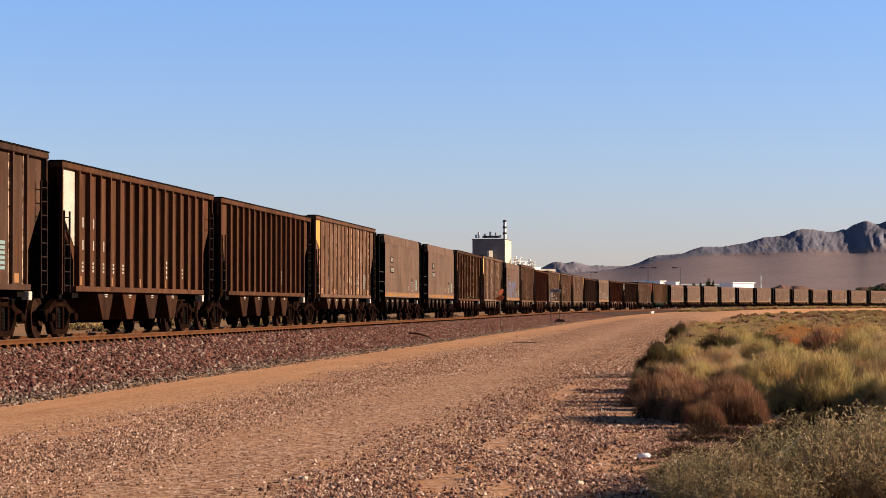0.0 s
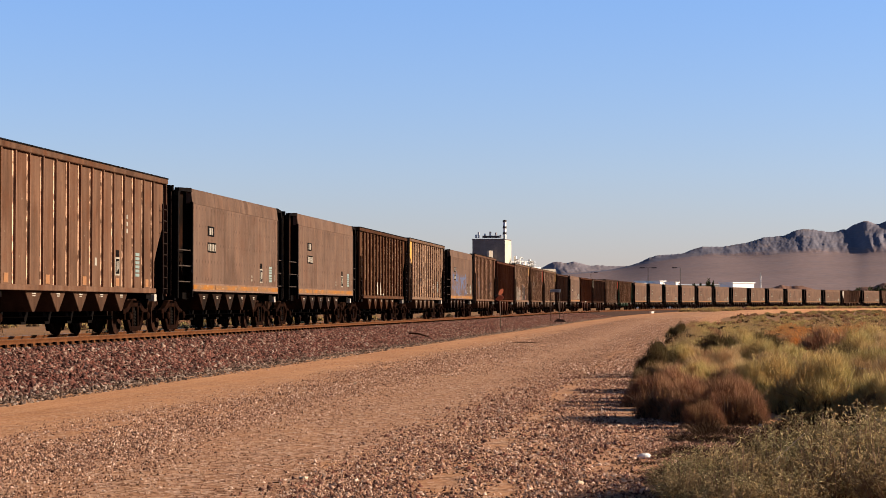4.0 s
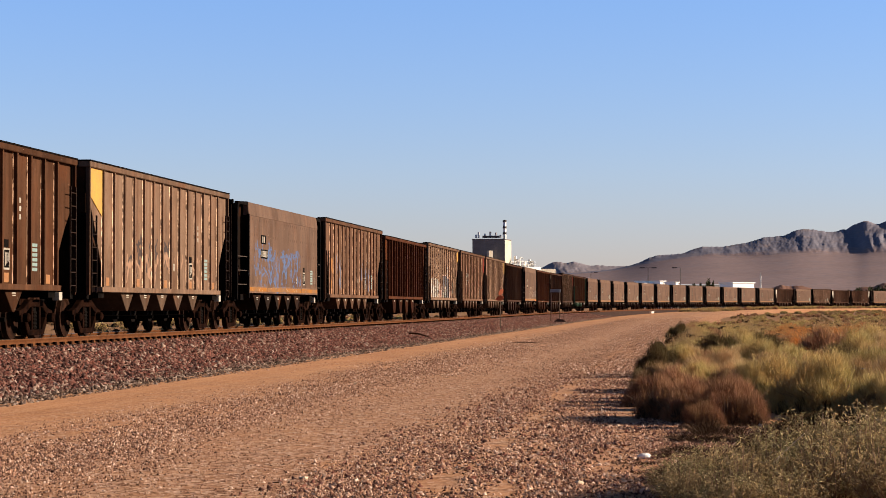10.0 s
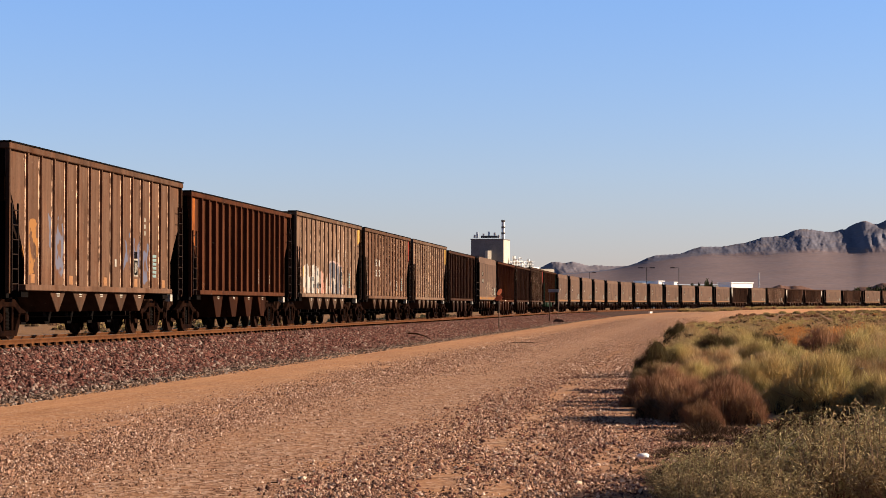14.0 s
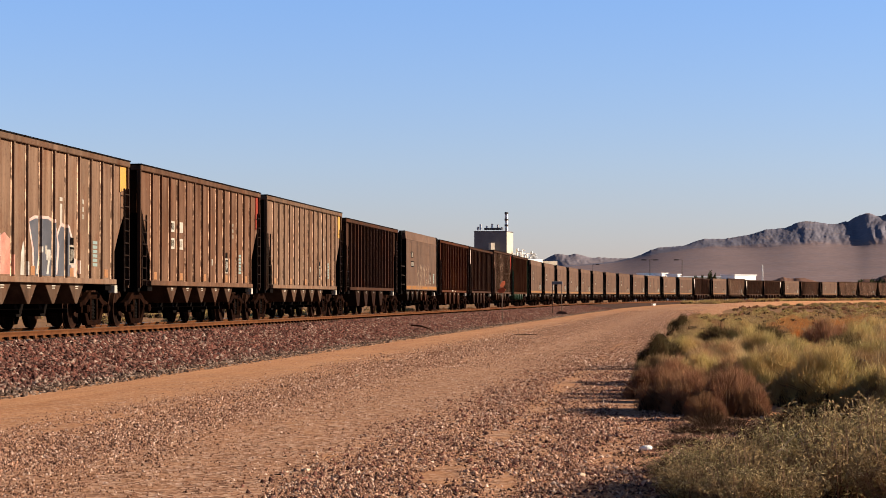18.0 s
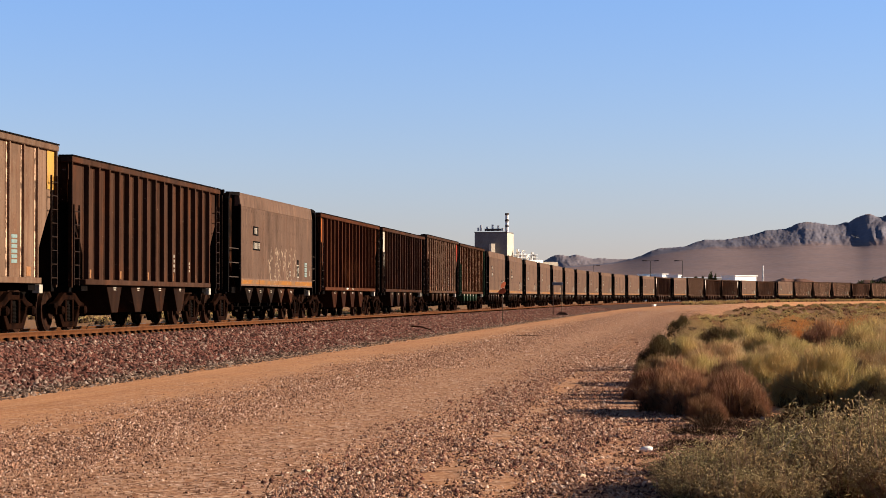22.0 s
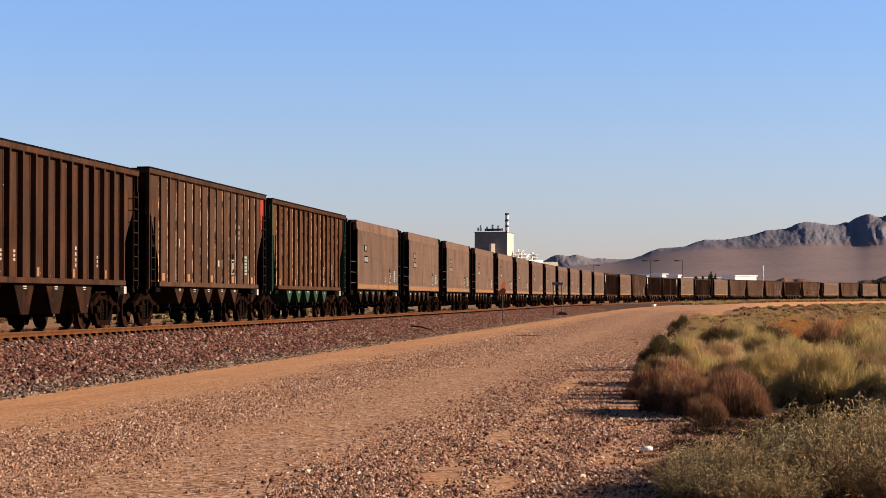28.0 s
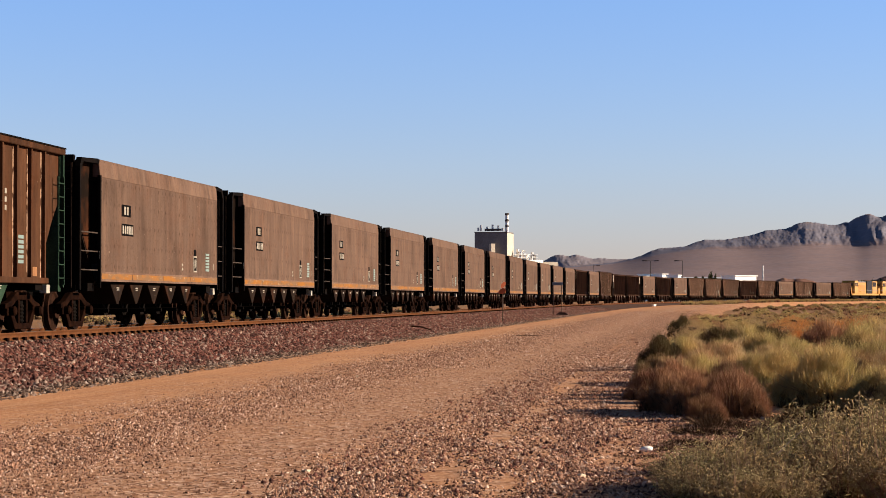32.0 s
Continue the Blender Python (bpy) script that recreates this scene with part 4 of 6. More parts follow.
def train():
    cars, proto = [], {}
    for i, (kind, c) in enumerate(LIST):
        if kind not in proto:
            car, col = {"fine": lambda: ribbed_car(5, 14, 0.06, 0.036, 3.95), "mid": lambda: ribbed_car(5, 14, 0.085, 0.04, 3.9), "deep": lambda: ribbed_car(4, 15, 0.122, 0.05, 3.80), "smooth": smooth_car}[kind]()
            for o in col:
                o["tint"] = 1
            proto[kind] = car
        else:
            car = copy_thing(proto[kind], Matrix.Identity(4))
        for o in car.children:
            if o.get("tint"):
                # ends, end bays and chutes get a darker tint for the shade on them
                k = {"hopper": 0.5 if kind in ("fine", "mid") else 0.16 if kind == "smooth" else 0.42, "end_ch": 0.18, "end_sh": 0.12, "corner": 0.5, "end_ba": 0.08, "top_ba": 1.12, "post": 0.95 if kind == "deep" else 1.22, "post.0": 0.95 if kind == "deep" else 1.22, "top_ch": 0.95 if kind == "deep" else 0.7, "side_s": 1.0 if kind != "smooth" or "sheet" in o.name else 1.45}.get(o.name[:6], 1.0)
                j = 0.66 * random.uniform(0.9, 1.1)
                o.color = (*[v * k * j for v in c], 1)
        build = {"fine": "narrow-ribbed", "mid": "ribbed", "deep": "deep-ribbed", "smooth": "smooth-sided"}[kind]
        tagged(car, f"{WORDS[c]} {build} empty coal hopper car on rusty trucks", "freight car", "coal train cars")
        cars.append(car)
    for car in cars:
        for o in car.children_recursive:
            if "tint" in o:
                del o["tint"]
    specials(cars)
    return cars


CARS = train()

# ---- ties, ballast stones, gravel ----
def ties():
    me = Geo().prism([(-0.13, 0), (0.13, 0), (0.11, 0.2), (-0.11, 0.2)], -1.3, 1.3).mesh("tie")
    me.materials.append(TIE)
    clip = Geo().box(-0.05, 0.05, -0.1, -0.03, 0, 0.06).box(-0.05, 0.05, 0.03, 0.1, 0, 0.06).mesh("rail_clip")
    clip.materials.append(RUSTED)
    for s in np.arange(-22, 158, 0.61):
        x, y, h = track(s)
        z = RAIL + float(swell(x, y)) - 0.372
        piece("tie", me, TRACK, pose(x, y, z, 0, 0, 90 - math.degrees(h)))
    g = Geo()
    for s in np.arange(-22, 230, 0.61):
        for o in (0.755, -0.755):
            x, y, h = track(s, o)
            m = pose(x, y, RAIL + float(swell(x, y)) - 0.172, 0, 0, 90 - math.degrees(h))
            for a, b in ((-0.11, -0.04), (0.04, 0.11)):
                q = Geo().box(-0.07, 0.07, a, b, -0.01, 0.07)
                g.add([m @ Vector(p) for p in q.v], q.f)
    tagged(g.part("rail_clips", RUSTED, TRACK), kind="stuff")


def stones(name, material, label, count, place, size, seed, flat=0.65):
    """Many small broken stones, each an uneven eight-faced lump."""
    rng = np.random.default_rng(seed)
    c = place(rng, count)
    n = len(c)
    base = np.array([(1, 0, -0.2), (0, 1, -0.2), (-1, 0, -0.2), (0, -1, -0.2), (0, 0, 1)], float)
    r = (size[0] + (size[1] - size[0]) * rng.uniform(0, 1, (n, 1, 1)) ** 2.2) * rng.uniform(0.6, 1.25, (n, 5, 1))
    p = base[None] * r * np.array([1, 1, flat])
    p += rng.normal(0, 0.25, (n, 5, 3)) * r
    a = rng.uniform(0, 2 * math.pi, n)
    ca, sa = np.cos(a)[:, None], np.sin(a)[:, None]
    q = np.stack([p[..., 0] * ca - p[..., 1] * sa, p[..., 0] * sa + p[..., 1] * ca, p[..., 2]], -1) + c[:, None]
    f = np.array([(0, 1, 4), (1, 2, 4), (2, 3, 4), (3, 0, 4)])
    fs = (np.arange(n)[:, None, None] * 5 + f[None]).reshape(-1, 3)
    return big_mesh(name, q.reshape(-1, 3), fs, material, label, "stones", "stuff")


def bed_height(o):
    return np.interp(o, [1.3, 1.75, 2.6, 5.3], [RAIL - 0.19, RAIL - 0.22, RAIL - 0.40, -0.01])


def on_bed(o0, o1):
    def place(rng, n):
        u = rng.uniform(0, 1, n)
        d = 24 * (260 / 24) ** u                  # thinner with distance
        s = d - 54
        o = rng.uniform(o0, o1, n)
        x, y, h = track(s, o)
        return np.stack([x, y, bed_height(o) + swell(x, y) + rng.uniform(-0.01, 0.03, n)], 1)
    return place


def on_road(o0, o1, y0, y1, power=1.0):
    def place(rng, n):
        u = rng.uniform(0, 1, n)
        d = y0 * (y1 / y0) ** (u ** power)
        s = d - 54
        o = rng.uniform(o0, o1, n)
        x, y, h = track(s, o)
        lot = np.sin(x * 1.7 + np.sin(y * 0.31) * 2.1) * np.sin(y * 0.43 + np.sin(x * 0.9) * 1.7) + 0.5 * np.sin(x * 4.1 + y * 0.9) * np.sin(y * 1.3 - x * 2.2)
        want = np.interp(o, [5, 6.2, 7.2, 8.4, 10.8, 12.4, 13.0, 14.2, 15.4], [0.3, -0.30, -0.05, 0.16, 0.32, 0.36, 0.0, -0.12, 0.2])   # barer in the wheel tracks
        keep = lot * 0.4 + 0.20 * np.sin(o * 4.3 + 0.02 * s) + 0.16 * np.sin(o * 10.7 + 1.5 * np.sin(s * 0.05)) + want + rng.uniform(-0.6, 0.6, n) > 0.0
        q = np.stack([x, y, 0.008 + swell(x, y) + 0 * x], 1)
        return q[keep]
    return place


GREYROCK = stone_mat("grey_crushed_rock", [(0.0, (0.0385, 0.0253, 0.0198)), (0.4, (0.1089, 0.0682, 0.0517)), (0.75, (0.1947, 0.1287, 0.0935)), (1.0, (0.4059, 0.3124, 0.2497))])
ties()
stones("ballast_stones", BALLAST, "reddish grey broken ballast stones on the embankment", 110000, on_bed(1.35, 5.0), (0.03, 0.075), 3)
stones("ballast_edge_stones", GREYROCK, "dark grey stones along the foot of the ballast", 30000, on_bed(4.6, 5.7), (0.025, 0.055), 4)
stones("road_gravel", GRAVEL, "loose grey-brown gravel scattered over the dirt road", 600000, on_road(6.2, 15.4, 14.5, 170, 1.3), (0.006, 0.022), 5, 0.9)
stones("far_gravel", GRAVEL, "loose grey-brown gravel further along the road", 150000, on_road(5.6, 15.4, 45, 260), (0.012, 0.034), 15, 0.9)
stones("sparse_pebbles", GRAVEL, "a few pebbles on the orange dirt", 80000, on_road(5.2, 10.0, 16, 150), (0.006, 0.018), 6, 0.9)
stones("roadside_rubble", BALLAST, "coarser dark reddish rubble near the scrub", 22000, on_road(11.6, 15.8, 14.5, 45), (0.012, 0.034), 7)


# ---- scrub ----
def leaf_mat(name, stops, dry, trans=0.15):
    m, n, l, b = mat(name, 0.75)
    geo, info = n.new("ShaderNodeNewGeometry"), n.new("ShaderNodeObjectInfo")
    col = ramp(n, l, geo.outputs["Random Per Island"], stops)
    patch = noise_of(n, l, coords(n, l, "Object"), 2.2, 4, 0.6)   # drier and greener tufts
    col = blend(n, l, ramp(n, l, patch, [(0.42, 0.0), (0.60, 0.75)]), col, dry)
    hsv = n.new("ShaderNodeHueSaturation")
    k = n.new("ShaderNodeMapRange")
    k.inputs[3].default_value, k.inputs[4].default_value = 0.7, 1.25
    l.new(info.outputs["Random"], k.inputs[0])
    l.new(k.outputs[0], hsv.inputs["Value"])
    l.new(col, hsv.inputs["Color"])
    l.new(hsv.outputs[0], b.inputs["Base Color"])
    tr, mx = n.new("ShaderNodeBsdfTranslucent"), n.new("ShaderNodeMixShader")
    l.new(hsv.outputs[0], tr.inputs[0])
    mx.inputs[0].default_value = trans
    l.new(b.outputs[0], mx.inputs[1])
    l.new(tr.outputs[0], mx.inputs[2])
    l.new(mx.outputs[0], n["Material Output"].inputs[0])
    return m


FEATHER = leaf_mat("yellow_green_fronds", [(0.0, (0.3113, 0.2373, 0.0851)), (0.5, (0.4015, 0.3119, 0.1207)), (1.0, (0.5016, 0.3955, 0.1736))], (0.3905, 0.2328, 0.0966), 0.3)
STRAW = leaf_mat("straw_fronds", [(0.0, (0.3032, 0.2063, 0.099)), (0.5, (0.3827, 0.27, 0.1364)), (1.0, (0.4717, 0.3456, 0.1848))], (0.3381, 0.1814, 0.088), 0.3)
RUDDY = leaf_mat("dry_red_brown_fronds", [(0.0, (0.171, 0.075, 0.042)), (0.5, (0.234, 0.106, 0.061)), (1.0, (0.324, 0.166, 0.097))], (0.297, 0.173, 0.087), 0.25)
FLAME = leaf_mat("dry_orange_fronds", [(0.0, (0.340, 0.110, 0.027)), (0.5, (0.420, 0.143, 0.036)), (1.0, (0.500, 0.202, 0.059))], (0.380, 0.216, 0.086), 0.3)
SAGE = leaf_mat("grey_green_leaves", [(0.0, (0.133, 0.110, 0.050)), (0.5, (0.230, 0.189, 0.090)), (0.85, (0.316, 0.258, 0.131)), (1.0, (0.449, 0.359, 0.207))], (0.296, 0.193, 0.099), 0.3)
DUSK = leaf_mat("dark_olive_fronds", [(0.0, (0.0459, 0.0351, 0.0153)), (0.6, (0.0765, 0.0585, 0.0243)), (1.0, (0.1224, 0.0936, 0.0405))], (0.0837, 0.0504, 0.0243))
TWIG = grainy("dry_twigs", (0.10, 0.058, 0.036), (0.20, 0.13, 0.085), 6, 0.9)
# brown of dead twigs, darkened by the shade inside the bushes
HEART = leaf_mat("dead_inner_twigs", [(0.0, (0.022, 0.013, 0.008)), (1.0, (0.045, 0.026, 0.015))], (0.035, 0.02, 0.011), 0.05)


def tuft_plan(rng, tufts):
    """Where the tufts of one cushion stand: x, y, radius, height as shares of its size."""
    plan = [(0.0, 0.0, 0.5, 0.92)]
    for t in range(1, tufts):
        a, q = 2 * math.pi * (t * 0.618 + rng.uniform(-0.1, 0.1)), 0.85 * math.sqrt((t + 0.3) / tufts)
        plan.append((math.cos(a) * q, math.sin(a) * q, rng.uniform(0.22, 0.42), rng.uniform(0.55, 1.0) * (1.08 - 0.42 * q)))
    return plan


def blades(rng, n, plan, spread, tall, width, length=(0.05, 0.17), skirt=0.12):
    """Broom-like tufts, each a dome of fine upright sprigs above a bare woody base: vertices and triangles."""
    out = []
    for cx, cy, rad, high in plan:
        m = int(n * rad * rad * (0.4 + high) / sum(q[2] * q[2] * (0.4 + q[3]) for q in plan))
        d = rng.normal(0, 1, (m, 3))
        d[:, 2] = np.abs(d[:, 2]) * 1.3 + skirt
        d /= np.linalg.norm(d, axis=1)[:, None]
        r = 1.08 + 0.10 * rng.normal(0, 1, m) - 0.5 * rng.uniform(0, 1, m) ** 2.0
        p = d * r[:, None] * np.array([rad, rad, high * 0.9]) + np.array([cx, cy, 0])
        p = p * np.array([spread, spread, tall])
        w = d * np.array([0.75, 0.75, 0.3]) + np.array([0, 0, 0.85]) + rng.normal(0, 0.32, (m, 3))
        w /= np.linalg.norm(w, axis=1)[:, None]
        side = np.cross(w, rng.normal(0, 1, (m, 3)))
        side /= np.linalg.norm(side, axis=1)[:, None]
        ln = (length[0] + (length[1] - length[0]) * rng.uniform(0, 1, m) ** 2)[:, None]
        wd = width * rng.uniform(0.6, 1.3, (m, 1))
        out.append(np.stack([p - side * wd - w * ln * 0.5, p + side * wd - w * ln * 0.5, p + w * ln * 0.5], 1).reshape(-1, 3))
    v = np.concatenate(out)
    return v, np.arange(len(v)).reshape(-1, 3)


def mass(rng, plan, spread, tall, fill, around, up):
    """The close-packed inside of the tufts, as uneven low domes that stand in for its shade."""
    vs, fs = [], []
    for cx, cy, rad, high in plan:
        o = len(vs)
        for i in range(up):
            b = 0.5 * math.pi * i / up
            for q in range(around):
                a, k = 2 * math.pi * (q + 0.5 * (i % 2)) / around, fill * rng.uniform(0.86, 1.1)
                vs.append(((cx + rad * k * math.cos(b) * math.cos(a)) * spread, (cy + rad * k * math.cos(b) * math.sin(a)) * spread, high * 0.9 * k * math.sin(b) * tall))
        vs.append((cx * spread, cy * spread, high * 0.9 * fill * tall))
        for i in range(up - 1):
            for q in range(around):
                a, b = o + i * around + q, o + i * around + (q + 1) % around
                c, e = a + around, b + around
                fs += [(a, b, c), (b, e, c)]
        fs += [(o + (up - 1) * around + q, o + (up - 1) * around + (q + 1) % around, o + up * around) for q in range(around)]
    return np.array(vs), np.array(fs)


def leaves(rng, stems, per, spread, tall):
    """Small leaves set along upright branching stems."""
    az = rng.uniform(0, 2 * math.pi, stems)
    lean = rng.uniform(0.02, 0.75, stems)
    ln = tall * rng.uniform(0.6, 1.1, stems) * (1 - 0.3 * lean)
    root = np.stack([np.cos(az), np.sin(az), 0 * az], 1) * (rng.uniform(0, 0.5, stems) * spread)[:, None]
    d = np.stack([np.cos(az) * lean, np.sin(az) * lean, np.ones(stems)], 1)
    d /= np.linalg.norm(d, axis=1)[:, None]
    t = rng.uniform(0.12, 1.0, (stems, per))
    c = root[:, None] + d[:, None] * (t * ln[:, None])[..., None] + rng.normal(0, 0.022, (stems, per, 3)) * (1.4 - 0.5 * t)[..., None]
    c = c.reshape(-1, 3)
    n = len(c)
    a = rng.normal(0, 1, (n, 3)) + np.array([0, 0, 0.7])
    a /= np.linalg.norm(a, axis=1)[:, None]
    b = np.cross(a, rng.normal(0, 1, (n, 3)))
    b /= np.linalg.norm(b, axis=1)[:, None]
    la, lb = rng.uniform(0.012, 0.030, (n, 1)), rng.uniform(0.0035, 0.007, (n, 1))
    v = np.stack([c - a * la, c + b * lb, c + a * la, c - b * lb], 1).reshape(-1, 3)
    fs = (np.arange(n)[:, None, None] * 4 + np.array([(0, 1, 2), (0, 2, 3)])[None]).reshape(-1, 3)
    g = Geo()
    for i in range(0, stems, 2):
        a0 = root[i]
        g.tube(a0, a0 + d[i] * ln[i] * 0.55, 0.006, 4, 0.004)
        g.tube(a0 + d[i] * ln[i] * 0.55, a0 + d[i] * ln[i] * 0.97, 0.004, 4, 0.0015)
    return v, fs, g


def raw_mesh(name, v, f, material):
    ob = big_mesh(name, v, f, material)
    me = ob.data
    bpy.data.objects.remove(ob)
    return me


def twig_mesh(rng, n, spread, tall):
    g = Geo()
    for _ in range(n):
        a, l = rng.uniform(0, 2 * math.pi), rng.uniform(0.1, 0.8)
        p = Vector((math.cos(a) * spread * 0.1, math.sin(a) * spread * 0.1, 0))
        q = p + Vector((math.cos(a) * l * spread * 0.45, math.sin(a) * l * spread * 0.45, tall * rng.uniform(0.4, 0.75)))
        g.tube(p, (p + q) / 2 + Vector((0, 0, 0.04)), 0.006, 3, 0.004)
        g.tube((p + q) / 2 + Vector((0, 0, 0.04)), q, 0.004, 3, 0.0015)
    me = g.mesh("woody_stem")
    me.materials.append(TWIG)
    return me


def shrub_kinds():
    rng = np.random.default_rng(11)
    kinds = {}
    for key, mt, lab in (("feather", FEATHER, "bushy yellow-green desert shrub with fine feathery fronds"), ("straw", STRAW, "straw-coloured dry desert shrub"),
                         ("ruddy", RUDDY, "dry red-brown desert shrub beside the road"), ("flame", FLAME, "dry orange desert shrub"), ("dusk", DUSK, "dark olive desert shrub")):
        kinds[key] = []
        for k in range(4):                         # two dense ones for near by, two lighter ones
            plan = tuft_plan(rng, 13)
            v, f = blades(rng, 21000 if k < 2 else 9000, plan, 0.50, 0.60, 0.0022 if k < 2 else 0.0036, (0.06, 0.22) if key == "ruddy" else (0.05, 0.17), 0.0 if key == "ruddy" else 0.26)
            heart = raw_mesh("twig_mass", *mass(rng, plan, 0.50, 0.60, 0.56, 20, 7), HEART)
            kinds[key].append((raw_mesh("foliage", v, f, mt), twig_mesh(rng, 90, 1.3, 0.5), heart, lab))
    kinds["sage"] = []
    for k in range(3):
        v, f, g = leaves(rng, 170, 30, 0.42, 0.66)
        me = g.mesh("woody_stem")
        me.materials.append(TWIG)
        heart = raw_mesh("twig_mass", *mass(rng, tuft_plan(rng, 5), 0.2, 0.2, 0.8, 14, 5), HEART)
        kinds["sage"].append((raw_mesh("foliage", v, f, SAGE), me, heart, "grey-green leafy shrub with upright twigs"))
    kinds["dead"] = []
    for k in range(2):                             # sprawling dead brush without leaves
        plan = tuft_plan(rng, 5)
        v, f = blades(rng, 1500, plan, 0.55, 0.42, 0.0035, (0.10, 0.38), 0.0)
        kinds["dead"].append((raw_mesh("foliage", v, f, HEART), twig_mesh(rng, 120, 1.5, 0.4), raw_mesh("twig_mass", *mass(rng, plan, 0.5, 0.25, 0.6, 14, 5), HEART), "dark tangle of dead leafless brush"))
    return kinds


KINDS = shrub_kinds()


def shrub(kind, x, y, size, k=0, tall=1.0):
    leaf, stem, heart, lab = KINDS[kind][k % len(KINDS[kind])]
    ob = tagged(new("shrub"), lab, "shrub", "desert shrubs")
    piece("foliage", leaf, ob)
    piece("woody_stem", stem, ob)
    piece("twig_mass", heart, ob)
    ob.matrix_basis = pose(x, y, float(swell(x, y)) - 0.03, 0, 0, random.uniform(0, 360)) @ Matrix.Diagonal((size, size, size * tall, 1))
    return ob


def edge(y):
    """Where the scrub begins, across the road, at depth y."""
    s = np.interp(y, TY, S)
    return float(track(s, 14.5)[0])


def near_scrub():
    rng = random.Random(5)
    # leafy shrubs in the foreground
    for x, y, sz, tl in ((2.05, 15.2, 0.95, 0.85), (2.45, 16.4, 1.0, 1.0), (2.75, 15.4, 1.1, 0.95), (2.85, 17.6, 1.05, 1.05), (3.2, 16.3, 1.1, 1.0), (3.35, 17.9, 1.1, 1.05),
                         (3.55, 15.6, 1.15, 1.0), (2.25, 14.7, 0.8, 0.8), (3.75, 16.9, 1.15, 1.0), (3.9, 18.4, 1.2, 1.0), (2.0, 16.9, 0.7, 0.9), (1.75, 15.6, 0.75, 0.95), (1.66, 15.0, 0.7, 0.9), (1.72, 16.2, 0.65, 0.9), (1.95, 15.9, 0.9, 0.95), (1.9, 14.6, 0.8, 0.75), (3.05, 14.8, 1.0, 0.9)):
        shrub("sage", x, y, sz, rng.randrange(3), tl * 0.82)
    shrub("ruddy", 2.95, 17.0, 0.55, 0, 0.75)
    # low dark shrubs put where the gaps behind the sage lie in shadow
    for x, y, sz, tl in ((3.15, 20.2, 0.9, 0.75), (3.55, 19.6, 1.0, 0.8), (3.75, 21.3, 0.9, 0.75), (4.2, 20.0, 1.1, 0.85), (4.3, 22.0, 1.0, 0.6), (3.9, 24.8, 0.9, 0.45), (4.4, 26.0, 1.1, 0.45)):
        shrub("dusk", x, y, sz * 0.8, rng.randrange(2), tl * 0.8)
    for x, y, sz, tl in ((3.35, 19.0, 0.9, 0.95), (4.0, 19.6, 1.0, 0.95), (3.0, 18.6, 0.85, 0.9), (4.35, 18.6, 1.0, 1.0)):
        shrub("sage", x, y, sz, rng.randrange(3), tl * 0.82)
    # dead brush, some of it added to darken gravel in the sage's shadow
    for x, y, sz, tl in ((2.05, 20.3, 0.6, 0.35), (2.3, 20.9, 0.7, 0.45), (2.5, 19.8, 0.7, 0.5), (2.05, 18.6, 0.6, 0.5), (1.8, 18.2, 0.5, 0.35), (1.9, 17.4, 0.6, 0.45), (2.25, 17.9, 0.6, 0.6), (1.75, 19.4, 0.5, 0.3), (2.6, 22.6, 0.8, 0.5), (2.9, 24.0, 0.8, 0.6), (3.3, 22.4, 0.9, 0.6), (3.7, 23.6, 0.9, 0.6), (2.9, 20.8, 0.8, 0.6)):
        shrub("dead", x, y, sz, rng.randrange(2), tl)
    # kind, across, away, width, height: the clumps along the road and behind the foreground; the lowest dusk ones
    # darken gaps in shadow
    near = (("ruddy", 2.75, 27.4, 0.85, 0.50), ("ruddy", 2.95, 26.6, 0.85, 0.56), ("ruddy", 3.3, 26.0, 0.85, 0.60), ("ruddy", 2.98, 30.6, 0.9, 0.48), ("ruddy", 3.3, 31.8, 1.0, 0.55), ("ruddy", 3.75, 29.6, 1.0, 0.58), ("ruddy", 3.55, 27.2, 0.8, 0.60),
            ("ruddy", 2.9, 25.0, 0.5, 0.35), ("straw", 4.1, 35.2, 1.3, 0.62), ("feather", 3.8, 33.0, 0.95, 0.60), ("feather", 4.05, 29.4, 0.85, 0.62), ("straw", 3.55, 36.4, 0.9, 0.5),
            ("dusk", 4.1, 43.0, 0.85, 0.74), ("dusk", 4.35, 44.5, 0.8, 0.68), ("feather", 4.75, 44.5, 1.1, 0.66), ("straw", 5.2, 46.0, 1.1, 0.6), ("ruddy", 5.5, 44.0, 1.4, 0.58), ("ruddy", 4.6, 40.5, 1.0, 0.5), ("straw", 4.9, 38.5, 1.3, 0.6),
            ("dusk", 8.75, 82.0, 0.85, 0.85), ("dusk", 8.95, 84.0, 0.8, 0.75),
            ("feather", 4.45, 29.6, 1.5, 0.76), ("feather", 5.0, 28.6, 1.35, 0.80), ("straw", 5.55, 29.4, 1.2, 0.72), ("feather", 5.3, 31.5, 1.5, 0.72), ("feather", 4.75, 33.0, 1.3, 0.62), ("dusk", 5.0, 25.8, 0.8, 0.42),
            ("feather", 5.15, 25.0, 1.0, 0.62), ("straw", 5.6, 25.6, 1.1, 0.72), ("feather", 5.0, 22.5, 1.0, 0.60), ("feather", 4.55, 21.6, 0.9, 0.55), ("dusk", 4.6, 23.0, 0.7, 0.40),
            ("straw", 6.2, 31.5, 1.4, 0.68), ("feather", 6.0, 34.0, 1.6, 0.72), ("straw", 5.4, 37.0, 1.4, 0.66), ("feather", 6.9, 36.5, 1.6, 0.70), ("dusk", 7.3, 40.5, 1.5, 0.72), ("dusk", 6.0, 42.0, 1.3, 0.66), ("feather", 6.6, 46.0, 1.5, 0.66))
    spots = []
    for kind, x, y, w, h in near:
        spots.append((x, y, w))
